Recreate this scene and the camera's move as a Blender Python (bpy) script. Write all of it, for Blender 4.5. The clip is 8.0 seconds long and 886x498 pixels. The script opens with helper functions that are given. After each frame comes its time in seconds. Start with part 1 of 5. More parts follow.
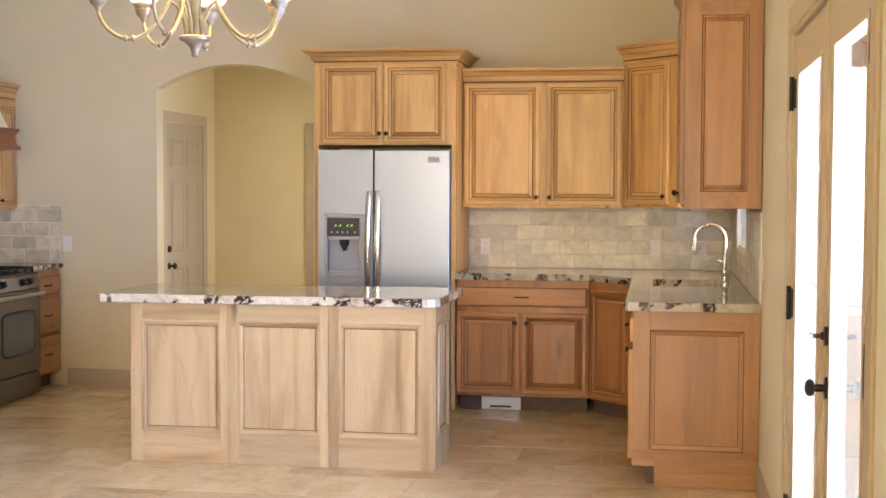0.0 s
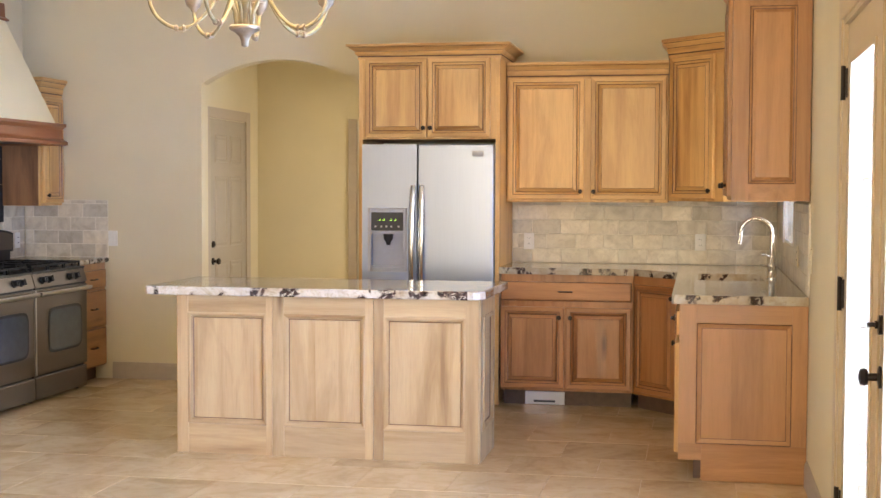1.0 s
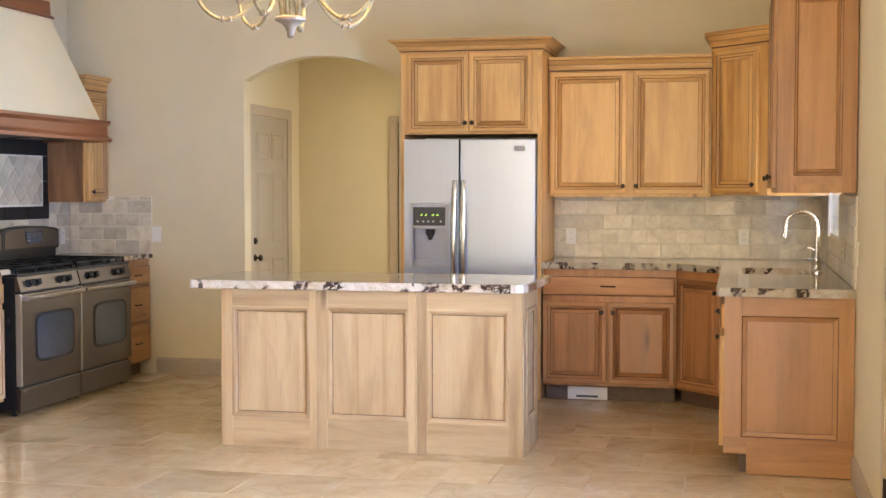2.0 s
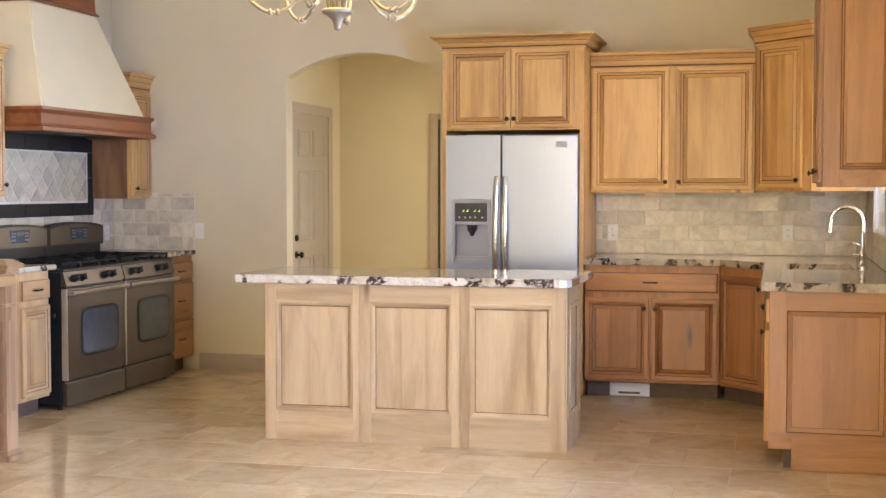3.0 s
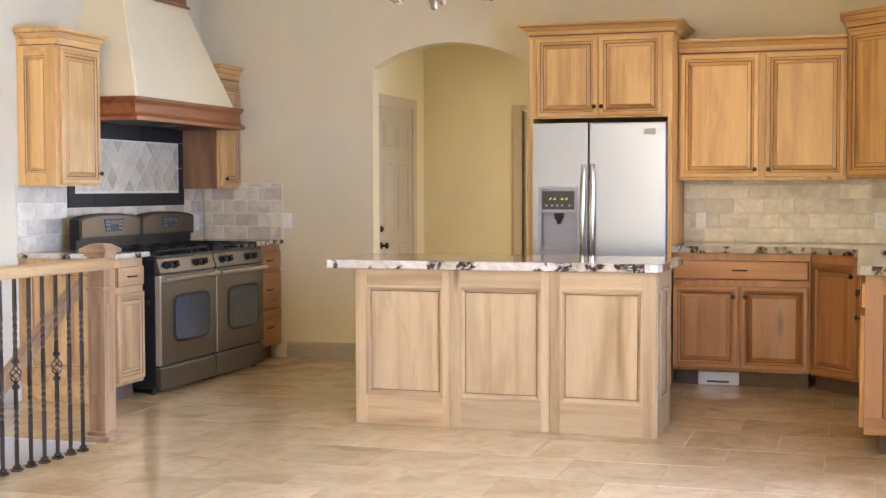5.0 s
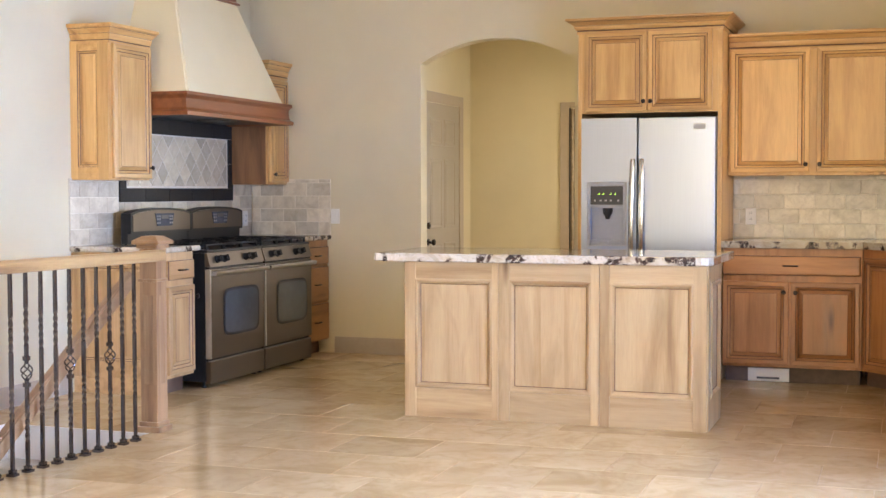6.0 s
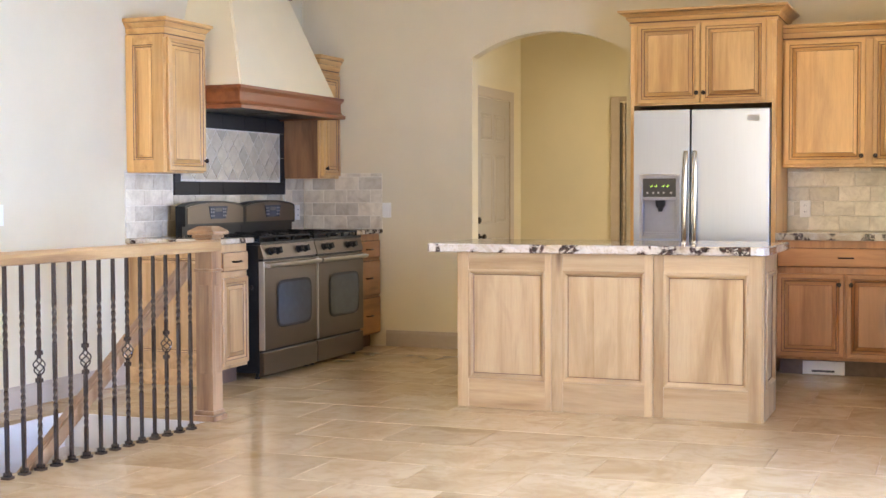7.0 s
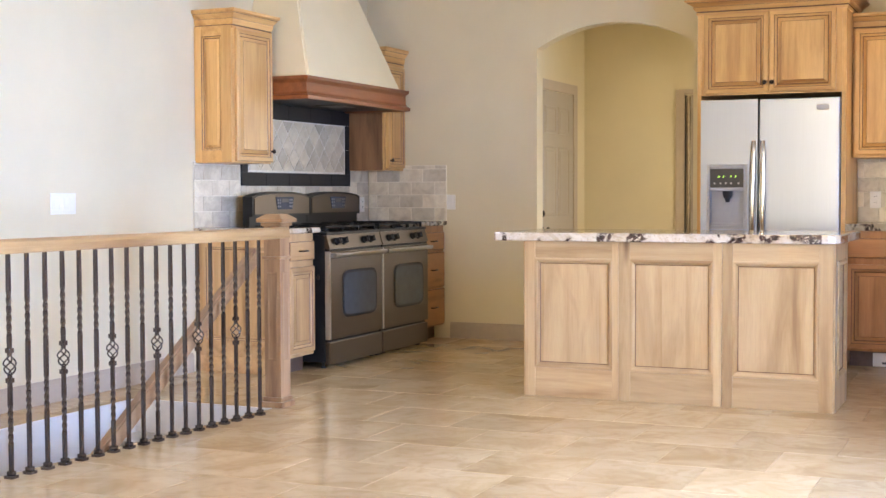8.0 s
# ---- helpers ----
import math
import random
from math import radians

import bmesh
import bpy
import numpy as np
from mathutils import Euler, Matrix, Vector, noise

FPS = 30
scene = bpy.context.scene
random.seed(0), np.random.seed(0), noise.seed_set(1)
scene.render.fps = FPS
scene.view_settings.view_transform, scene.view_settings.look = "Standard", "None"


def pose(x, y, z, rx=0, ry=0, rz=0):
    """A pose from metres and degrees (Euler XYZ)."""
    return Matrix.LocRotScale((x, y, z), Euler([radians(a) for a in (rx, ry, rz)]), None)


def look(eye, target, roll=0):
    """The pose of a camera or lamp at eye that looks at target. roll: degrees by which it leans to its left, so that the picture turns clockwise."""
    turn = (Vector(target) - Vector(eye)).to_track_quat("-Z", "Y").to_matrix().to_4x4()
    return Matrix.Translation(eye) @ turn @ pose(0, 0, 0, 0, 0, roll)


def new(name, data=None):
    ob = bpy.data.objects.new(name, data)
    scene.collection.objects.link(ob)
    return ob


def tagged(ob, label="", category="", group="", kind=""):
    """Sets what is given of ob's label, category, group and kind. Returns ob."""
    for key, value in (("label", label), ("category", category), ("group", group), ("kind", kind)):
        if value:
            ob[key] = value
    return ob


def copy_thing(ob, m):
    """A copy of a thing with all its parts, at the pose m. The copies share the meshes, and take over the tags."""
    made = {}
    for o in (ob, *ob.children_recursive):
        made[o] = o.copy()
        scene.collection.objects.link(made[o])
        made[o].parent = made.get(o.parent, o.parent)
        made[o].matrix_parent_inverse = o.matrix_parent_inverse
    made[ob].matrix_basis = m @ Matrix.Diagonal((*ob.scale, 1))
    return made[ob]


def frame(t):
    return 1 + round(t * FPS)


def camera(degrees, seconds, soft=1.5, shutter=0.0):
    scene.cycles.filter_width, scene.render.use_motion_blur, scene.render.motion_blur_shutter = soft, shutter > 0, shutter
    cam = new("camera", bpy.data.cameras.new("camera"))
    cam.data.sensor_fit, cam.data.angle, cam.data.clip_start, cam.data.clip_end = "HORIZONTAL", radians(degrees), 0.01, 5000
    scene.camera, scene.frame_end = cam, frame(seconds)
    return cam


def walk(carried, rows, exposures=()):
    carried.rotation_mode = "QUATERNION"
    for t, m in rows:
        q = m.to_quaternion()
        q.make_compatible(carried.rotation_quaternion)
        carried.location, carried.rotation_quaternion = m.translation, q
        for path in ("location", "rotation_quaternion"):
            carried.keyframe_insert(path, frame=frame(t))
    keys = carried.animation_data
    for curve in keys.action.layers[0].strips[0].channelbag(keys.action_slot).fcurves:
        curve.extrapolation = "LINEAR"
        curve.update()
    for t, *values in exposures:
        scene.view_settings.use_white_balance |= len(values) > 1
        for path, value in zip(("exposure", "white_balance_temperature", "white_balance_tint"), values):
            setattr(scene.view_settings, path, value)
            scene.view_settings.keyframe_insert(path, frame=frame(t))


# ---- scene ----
cam = camera(37.0, 8.0)
PATH = [
    (0, (2.286, -9.387, 1.496), (1.963, -7.416, 1.404), 0.2),
    (0.5, (2.269, -9.393, 1.474), (1.917, -7.426, 1.382), 0.2),
    (1, (2.25, -9.392, 1.457), (1.87, -7.431, 1.365), 0.2),
    (1.5, (2.239, -9.395, 1.437), (1.83, -7.44, 1.345), 0.1),
    (3, (2.197, -9.415, 1.386), (1.706, -7.479, 1.296), 0.0),
    (3.5, (2.183, -9.429, 1.367), (1.664, -7.5, 1.277), 0.0),
    (4, (2.166, -9.44, 1.348), (1.621, -7.518, 1.259), -0.0),
    (4.5, (2.153, -9.449, 1.333), (1.58, -7.535, 1.242), -0.1),
    (6, (2.101, -9.479, 1.26), (1.438, -7.594, 1.173), -0.1),
    (6.5, (2.092, -9.485, 1.236), (1.397, -7.611, 1.15), -0.1),
    (7, (2.074, -9.499, 1.202), (1.344, -7.638, 1.117), -0.2),
    (7.5, (2.054, -9.511, 1.17), (1.284, -7.667, 1.085), -0.2),
    (8, (2.034, -9.522, 1.136), (1.223, -7.696, 1.052), -0.2),
]
walk(cam, [(t, look(eye, target, roll)) for t, eye, target, roll in PATH], [(0, 0.09, 6500, 11.2), (8, 0.09, 6500, 11.2)])

# ---- world, sun, large lights ----
world = bpy.data.worlds.new("world")
scene.world = world
world.use_nodes = True
wn = world.node_tree.nodes
sky = wn.new("ShaderNodeTexSky")
sky.sky_type, sky.sun_disc = "NISHITA", False
sky.sun_elevation, sky.sun_rotation = radians(48), radians(75)
wn["Background"].inputs["Strength"].default_value = 0.12
world.node_tree.links.new(sky.outputs["Color"], wn["Background"].inputs["Color"])

sun = new("sun", bpy.data.lights.new("sun", "SUN"))
sun.data.energy, sun.data.angle, sun.data.color = 4.5, radians(0.5), (1.0, 0.95, 0.88)
sun.matrix_world = look((30, 8, 34), (0, 0, 0))


def opening_light(name, eye, target, w, h, watts, colour):
    """The sky's light, or added fill, in a wall opening."""
    ob = new(name, bpy.data.lights.new(name, "AREA"))
    ob.data.shape, ob.data.size, ob.data.size_y = "RECTANGLE", w, h
    ob.data.energy, ob.data.color = watts, colour
    ob.matrix_world = look(eye, target)
    return ob


door_light = opening_light("door_daylight", (3.6, -5.15, 1.2), (-2.85, -3.2, 0.9), 2.0, 2.1, 475, (0.40, 0.625, 1.20))
door_light.data.spread = radians(150)
opening_light("rear_daylight", (0.7, -17.08, 1.75), (0.0, -2.0, 2.2), 3.7, 2.4, 375, (1.0, 0.85, 0.585))
# Room fill from an unseen opening, added far down the west wall.
opening_light("west_daylight", (-2.83, -10.4, 1.6), (1.5, -8.0, 1.6), 3.0, 2.3, 20, (1.0, 0.84, 0.62))
opening_light("sink_daylight", (2.87, -1.17, 1.64), (0.0, -1.17, 1.1), 0.86, 0.98, 6, (1.0, 0.92, 0.78))
# Fill lamp that brightens the hall from an added opening out of view.
opening_light("hall_daylight", (0.60, 1.65, 1.5), (-2.0, 1.65, 1.2), 1.4, 1.3, 16, (1.0, 0.80, 0.36))

# the bulbs of the chandelier
bulbs = new("chandelier_bulbs", bpy.data.lights.new("chandelier_bulbs", "POINT"))
bulbs.data.energy, bulbs.data.color, bulbs.data.shadow_soft_size = 46, (1.0, 0.79, 0.46), 0.3
bulbs.matrix_world = pose(0.663, -4.90, 2.44)

# ---- materials ----


def material(name):
    m = bpy.data.materials.new(name)
    m.use_nodes = True
    nt = m.node_tree
    return m, nt, nt.nodes["Principled BSDF"]


def nd(nt, kind, **inputs):
    n = nt.nodes.new(kind)
    for k, v in inputs.items():
        n.inputs[k.replace("_", " ")].default_value = v
    return n


def coords(nt, scale=(1, 1, 1), spread=7.0, turn=(0, 0, 0)):
    """Object coordinates in metres, moved by the object's random number."""
    tc, oi = nt.nodes.new("ShaderNodeTexCoord"), nt.nodes.new("ShaderNodeObjectInfo")
    mul = nd(nt, "ShaderNodeMath")
    mul.operation = "MULTIPLY"
    mul.inputs[1].default_value = spread
    nt.links.new(oi.outputs["Random"], mul.inputs[0])
    add = nt.nodes.new("ShaderNodeVectorMath")
    add.operation = "ADD"
    nt.links.new(tc.outputs["Object"], add.inputs[0])
    nt.links.new(mul.outputs[0], add.inputs[1])
    mp = nt.nodes.new("ShaderNodeMapping")
    mp.inputs["Scale"].default_value = scale
    mp.inputs["Rotation"].default_value = turn
    nt.links.new(add.outputs[0], mp.inputs["Vector"])
    return mp.outputs["Vector"], oi.outputs["Random"]


def noise_of(nt, vec, scale, detail=4.0, rough=0.55, distortion=0.0):
    n = nd(nt, "ShaderNodeTexNoise", Scale=scale, Detail=detail, Roughness=rough, Distortion=distortion)
    nt.links.new(vec, n.inputs["Vector"])
    return n.outputs["Fac"]


def ramp(nt, fac, *stops):
    r = nt.nodes.new("ShaderNodeValToRGB")
    e = r.color_ramp.elements
    while len(e) < len(stops):
        e.new(0.5)
    for el, (p, c) in zip(e, stops):
        el.position = p
        el.color = (*c, 1) if len(c) == 3 else c
    nt.links.new(fac, r.inputs["Fac"])
    return r.outputs["Color"]


def mix(nt, fac, a, b, mode="MIX"):
    m = nt.nodes.new("ShaderNodeMix")
    m.data_type, m.blend_type = "RGBA", mode
    for sock, v in ((m.inputs[0], fac), (m.inputs[6], a), (m.inputs[7], b)):
        if isinstance(v, (int, float)):
            sock.default_value = v
        elif isinstance(v, tuple):
            sock.default_value = (*v, 1)
        else:
            nt.links.new(v, sock)
    return m.outputs[2]


def bump(nt, bsdf, height, strength, distance=0.002):
    b = nd(nt, "ShaderNodeBump", Strength=strength, Distance=distance)
    nt.links.new(height, b.inputs["Height"])
    nt.links.new(b.outputs["Normal"], bsdf.inputs["Normal"])


def spread_rough(nt, bsdf, fac, low, high):
    r = nd(nt, "ShaderNodeMapRange")
    r.inputs["To Min"].default_value, r.inputs["To Max"].default_value = low, high
    nt.links.new(fac, r.inputs["Value"])
    nt.links.new(r.outputs["Result"], bsdf.inputs["Roughness"])


def wood(name, pale, mid, dark, across="v", rough=0.34, blotch=0.65):
    """Alder boards: long grain, blotches, mineral streaks. across: v upright grain, h along x, d along y."""
    m, nt, b = material(name)
    squeeze = {"v": (1, 1, 0.07), "h": (0.07, 1, 1), "d": (1, 0.07, 1)}[across]
    vec, rnd = coords(nt, squeeze)
    whole, _ = coords(nt, tuple(0.13 + 0.87 * q for q in squeeze))
    board_vec, _ = coords(nt, tuple(q if q == 1 else 0.004 for q in squeeze))
    grain = noise_of(nt, vec, 13, 5, 0.6, 0.3)
    fine = noise_of(nt, vec, 120, 3, 0.6)
    boards = nd(nt, "ShaderNodeTexVoronoi", Scale=9.0)
    nt.links.new(board_vec, boards.inputs["Vector"])
    spot = noise_of(nt, whole, 5.5, 5, 0.6, 0.6)
    c = ramp(nt, grain, (0.28, dark), (0.45, mid), (0.62, pale))
    c = mix(nt, ramp(nt, boards.outputs["Color"], (0.2, (0, 0, 0)), (0.85, (0.75, 0.75, 0.75))), c, pale)
    c = mix(nt, ramp(nt, spot, (0.5, (0, 0, 0)), (0.74, (blotch, blotch, blotch))), c, dark)
    c = mix(nt, ramp(nt, fine, (0.3, (0.16, 0.16, 0.16)), (0.55, (0, 0, 0))), c, dark)
    knots = nd(nt, "ShaderNodeTexVoronoi", Scale=3.4)
    nt.links.new(whole, knots.inputs["Vector"])
    chosen = nt.nodes.new("ShaderNodeMath")
    chosen.operation = "MULTIPLY"
    nt.links.new(ramp(nt, knots.outputs["Distance"], (0.02, (0.85, 0.85, 0.85)), (0.085, (0, 0, 0))), chosen.inputs[0])
    nt.links.new(ramp(nt, knots.outputs["Color"], (0.42, (0, 0, 0)), (0.47, (1, 1, 1))), chosen.inputs[1])
    c = mix(nt, chosen.outputs[0], c, mix(nt, 1.0, dark, (0.55, 0.5, 0.45), "MULTIPLY"))
    hsv = nd(nt, "ShaderNodeHueSaturation")
    val = nd(nt, "ShaderNodeMapRange")
    val.inputs["To Min"].default_value, val.inputs["To Max"].default_value = 0.9, 1.1
    nt.links.new(rnd, val.inputs["Value"])
    nt.links.new(val.outputs["Result"], hsv.inputs["Value"])
    nt.links.new(c, hsv.inputs["Color"])
    nt.links.new(hsv.outputs["Color"], b.inputs["Base Color"])
    spread_rough(nt, b, grain, rough - 0.06, rough + 0.1)
    bump(nt, b, fine, 0.06, 0.001)
    return m


def plain(name, colour, rough=0.5, metal=0.0, vary=0.08, scale=18.0, relief=0.1, spec=0.5):
    """A painted, moulded or metal surface with slight unevenness."""
    m, nt, b = material(name)
    vec, _ = coords(nt)
    n = noise_of(nt, vec, scale, 5)
    lo, hi = tuple(c * (1 - vary) for c in colour), tuple(min(1, c * (1 + vary)) for c in colour)
    nt.links.new(ramp(nt, n, (0.3, lo), (0.7, hi)), b.inputs["Base Color"])
    b.inputs["Metallic"].default_value = metal
    b.inputs["Specular IOR Level"].default_value = spec
    spread_rough(nt, b, n, max(0.02, rough * 0.8), min(1, rough * 1.2))
    bump(nt, b, noise_of(nt, vec, scale * 9, 3), relief, 0.001)
    return m


def wall_paint(name, colour):
    """Eggshell paint on orange-peel plaster, with broad faint unevenness."""
    m, nt, b = material(name)
    vec, _ = coords(nt, spread=0)
    broad, peel = noise_of(nt, vec, 1.3, 4), noise_of(nt, vec, 140, 3, 0.6)
    lo, hi = tuple(c * 0.95 for c in colour), tuple(c * 1.04 for c in colour)
    nt.links.new(ramp(nt, broad, (0.3, lo), (0.7, hi)), b.inputs["Base Color"])
    b.inputs["Roughness"].default_value = 0.62
    b.inputs["Specular IOR Level"].default_value = 0.35
    bump(nt, b, peel, 0.18, 0.0015)
    return m


def travertine(name, pale, mid, dark, rough, clouds=3.2, tint=0.14, pits=0.15):
    """Stone tile: clouds, drifting bands, pits; each tile has its own tone."""
    m, nt, b = material(name)
    vec, rnd = coords(nt, (1, 1, 1), 40.0)
    cloud = noise_of(nt, vec, clouds, 5, 0.55, 1.2)
    band = noise_of(nt, vec, clouds * 3, 5, 0.6, 1.8)
    pit = noise_of(nt, vec, 70, 3, 0.6)
    c = ramp(nt, cloud, (0.3, dark), (0.46, mid), (0.66, pale))
    c = mix(nt, ramp(nt, band, (0.46, (0, 0, 0)), (0.68, (0.55, 0.55, 0.55))), c, dark)
    c = mix(nt, ramp(nt, pit, (0.22, (pits, pits, pits)), (0.34, (0, 0, 0))), c, dark)
    hsv = nd(nt, "ShaderNodeHueSaturation")
    val = nd(nt, "ShaderNodeMapRange")
    val.inputs["To Min"].default_value, val.inputs["To Max"].default_value = 1 - tint, 1 + tint
    nt.links.new(rnd, val.inputs["Value"])
    nt.links.new(val.outputs["Result"], hsv.inputs["Value"])
    nt.links.new(c, hsv.inputs["Color"])
    nt.links.new(hsv.outputs["Color"], b.inputs["Base Color"])
    spread_rough(nt, b, band, rough * 0.75, rough * 1.35)
    bump(nt, b, mix(nt, 0.5, band, pit), pits, 0.001)
    return m


def granite(name, tone=1.0):
    """Cream slab with tan drifts and clusters of near-black and maroon crystals."""
    m, nt, b = material(name)
    vec, _ = coords(nt)
    drift = noise_of(nt, vec, 5, 6, 0.65, 1.5)
    speck = noise_of(nt, vec, 75, 4, 0.7)
    clump = noise_of(nt, vec, 9, 2, 0.5, 0.6)
    crumb = noise_of(nt, vec, 46, 4, 0.65, 0.8)
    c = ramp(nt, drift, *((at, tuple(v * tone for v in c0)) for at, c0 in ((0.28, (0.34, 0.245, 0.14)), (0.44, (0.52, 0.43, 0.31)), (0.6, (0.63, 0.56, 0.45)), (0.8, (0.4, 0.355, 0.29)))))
    c = mix(nt, ramp(nt, speck, (0.34, (0.55, 0.55, 0.55)), (0.46, (0, 0, 0))), c, (0.3, 0.22, 0.14))
    dark = nt.nodes.new("ShaderNodeMath")
    dark.operation = "MULTIPLY"
    nt.links.new(ramp(nt, clump, (0.535, (0, 0, 0)), (0.59, (1, 1, 1))), dark.inputs[0])
    nt.links.new(ramp(nt, crumb, (0.38, (0, 0, 0)), (0.48, (1, 1, 1))), dark.inputs[1])
    c = mix(nt, dark.outputs[0], c, ramp(nt, speck, (0.4, (0.012, 0.011, 0.012)), (0.65, (0.09, 0.045, 0.035))))
    nt.links.new(c, b.inputs["Base Color"])
    b.inputs["Roughness"].default_value = 0.09
    return m


def brushed(name, colour, rough, along="v"):
    """Brushed sheet metal."""
    m, nt, b = material(name)
    vec, _ = coords(nt, {"v": (1, 1, 0.012), "h": (0.012, 0.012, 1)}[along])
    brush = noise_of(nt, vec, 320, 2, 0.6)
    broad, _ = coords(nt)
    smear = noise_of(nt, broad, 3.0, 4)
    lo, hi = tuple(c * 0.975 for c in colour), tuple(min(1, c * 1.02) for c in colour)
    nt.links.new(ramp(nt, brush, (0.3, lo), (0.7, hi)), b.inputs["Base Color"])
    b.inputs["Metallic"].default_value = 1.0
    spread_rough(nt, b, smear, rough * 0.85, rough * 1.2)
    bump(nt, b, brush, 0.02, 0.0004)
    return m


def glowing(name, colour, strength):
    m, nt, b = material(name)
    b.inputs["Base Color"].default_value = (*colour, 1)
    b.inputs["Emission Color"].default_value = (*colour, 1)
    b.inputs["Emission Strength"].default_value = strength
    b.inputs["Roughness"].default_value = 0.3
    return m


PAINT = wall_paint("tan_paint", (0.66, 0.575, 0.39))
CEILING = wall_paint("ceiling_paint", (0.83, 0.76, 0.62))
STAIR_WHITE = wall_paint("stairwell_paint", (0.62, 0.58, 0.53))
HOOD_PLASTER = wall_paint("cream_plaster", (0.75, 0.645, 0.42))
TRIM = plain("taupe_trim_paint", (0.42, 0.34, 0.255), 0.4, relief=0.04, vary=0.04)
DOOR_TRIM = plain("tan_door_paint", (0.46, 0.355, 0.215), 0.35, relief=0.04, vary=0.04)
DOOR_PAINT = plain("beige_door_paint", (0.36, 0.305, 0.235), 0.4, relief=0.05, vary=0.04)
HONEY = ((0.69, 0.408, 0.145), (0.55, 0.296, 0.090), (0.33, 0.148, 0.040))
WOOD_V, WOOD_H = wood("honey_alder", *HONEY, blotch=0.5), wood("honey_alder_rail", *HONEY, "h", blotch=0.5)
# Island alder, paler than honey: the brighter light on it is in the colour.
LIT = ((0.50, 0.346, 0.176), (0.405, 0.256, 0.115), (0.235, 0.122, 0.045))
# Honey alder darkened and reddened to carry the shade on low cabinets.
SHADED = ((0.48, 0.218, 0.076), (0.37, 0.150, 0.046), (0.19, 0.07, 0.022))
# Dimmer light by the door and drawers, put into the wood tones.
DIM = ((0.43, 0.212, 0.078), (0.33, 0.150, 0.050), (0.18, 0.074, 0.024))
DIM_V, DIM_H = wood("tawny_alder", *DIM, blotch=0.5), wood("tawny_alder_rail", *DIM, "h", blotch=0.5)
# Left base cabinet's alder, with the light on it mixed into the tone.
HALF_LIT_V, HALF_LIT_H = (wood(n, (0.55, 0.335, 0.15), (0.43, 0.245, 0.095), (0.24, 0.118, 0.04), a) for n, a in (("tan_alder", "v"), ("tan_alder_rail", "h")))
# Stained blotches; the hood's shade deepens this side's colour too.
STAINED_SHADED = wood("blotchy_stained_plywood", (0.26, 0.125, 0.052), (0.18, 0.08, 0.032), (0.07, 0.03, 0.014), rough=0.45, blotch=0.9)
SHADED_V, SHADED_H = wood("brown_alder", *SHADED, blotch=0.5), wood("brown_alder_rail", *SHADED, "h", blotch=0.5)
LIT_V, LIT_H = wood("pale_alder", *LIT), wood("pale_alder_rail", *LIT, "h")
RED = ((0.25, 0.08, 0.024), (0.185, 0.054, 0.016), (0.10, 0.027, 0.008))
RED_D = wood("reddish_alder", *RED, "d", blotch=0.3)
RED_H = wood("reddish_alder_side", *RED, "h", blotch=0.3)
POST = ((0.37, 0.212, 0.10), (0.28, 0.15, 0.067), (0.14, 0.066, 0.028))
POST_V, POST_D = wood("newel_alder", *POST), wood("handrail_alder", (0.46, 0.285, 0.118), (0.35, 0.20, 0.078), (0.20, 0.10, 0.036), "d")
STAIR_RAIL = wood("stair_rail_alder", *POST, "d")
GLAZE = plain("umber_glaze", (0.115, 0.048, 0.019), 0.5, vary=0.35, scale=30)
KICK = plain("toe_kick_brown", (0.12, 0.07, 0.045), 0.55, vary=0.2)
FLOOR_TILE = travertine("floor_travertine", (0.62, 0.458, 0.265), (0.55, 0.39, 0.206), (0.42, 0.277, 0.128), 0.13, 2.2, tint=0.09, pits=0.05)
SPLASH_TILE = travertine("splash_travertine", (0.69, 0.62, 0.485), (0.60, 0.53, 0.405), (0.46, 0.39, 0.285), 0.30, 5.0, 0.19, 0.3)
DIAMOND_TILE = travertine("diamond_travertine", (0.66, 0.575, 0.42), (0.59, 0.505, 0.36), (0.51, 0.425, 0.29), 0.5, 4.0, 0.2, 0.3)
GROUT = plain("sand_grout", (0.45, 0.318, 0.175), 0.85, vary=0.15, scale=40, relief=0.4)
SPLASH_GROUT = plain("pale_grout", (0.74, 0.675, 0.555), 0.85, vary=0.1, scale=40, relief=0.4)
BLACK_TILE = plain("black_liner_tile", (0.013, 0.0125, 0.014), 0.55, vary=0.4, scale=60, relief=0.3, spec=0.3)
GRANITE = granite("cream_granite")
# Same slab scaled darker, so weaker light on the back worktop is baked in.
GRANITE_SHADED = granite("tan_granite", 0.76)
STEEL = brushed("brushed_steel", (0.325, 0.367, 0.475), 0.34)
CHROME = plain("polished_steel", (0.62, 0.61, 0.60), 0.16, 1.0, 0.03)
SLATE = brushed("slate_steel", (0.122, 0.100, 0.083), 0.36, "h")
SILVER = brushed("light_steel", (0.50, 0.51, 0.53), 0.28, "h")
BLACK = plain("black_enamel", (0.010, 0.010, 0.011), 0.42, vary=0.3, spec=0.3)
IRON_CAST = plain("cast_iron", (0.010, 0.010, 0.011), 0.6, vary=0.4, relief=0.2, spec=0.15)
OVEN_GLASS = plain("oven_glass", (0.06, 0.070, 0.080), 0.10, 0.0, 0.1)
GREY_PLASTIC = plain("grey_plastic", (0.36, 0.36, 0.37), 0.35, vary=0.05)
DARK_PLASTIC = plain("dark_plastic", (0.03, 0.03, 0.033), 0.3, vary=0.2)
DISPLAY = plain("display_blue", (0.045, 0.055, 0.085), 0.2, vary=0.2)
GREEN_GLOW = glowing("green_digits", (0.5, 1.0, 0.1), 1.0)
KEYPAD = plain("grey_blue_keys", (0.13, 0.14, 0.17), 0.35, vary=0.1)
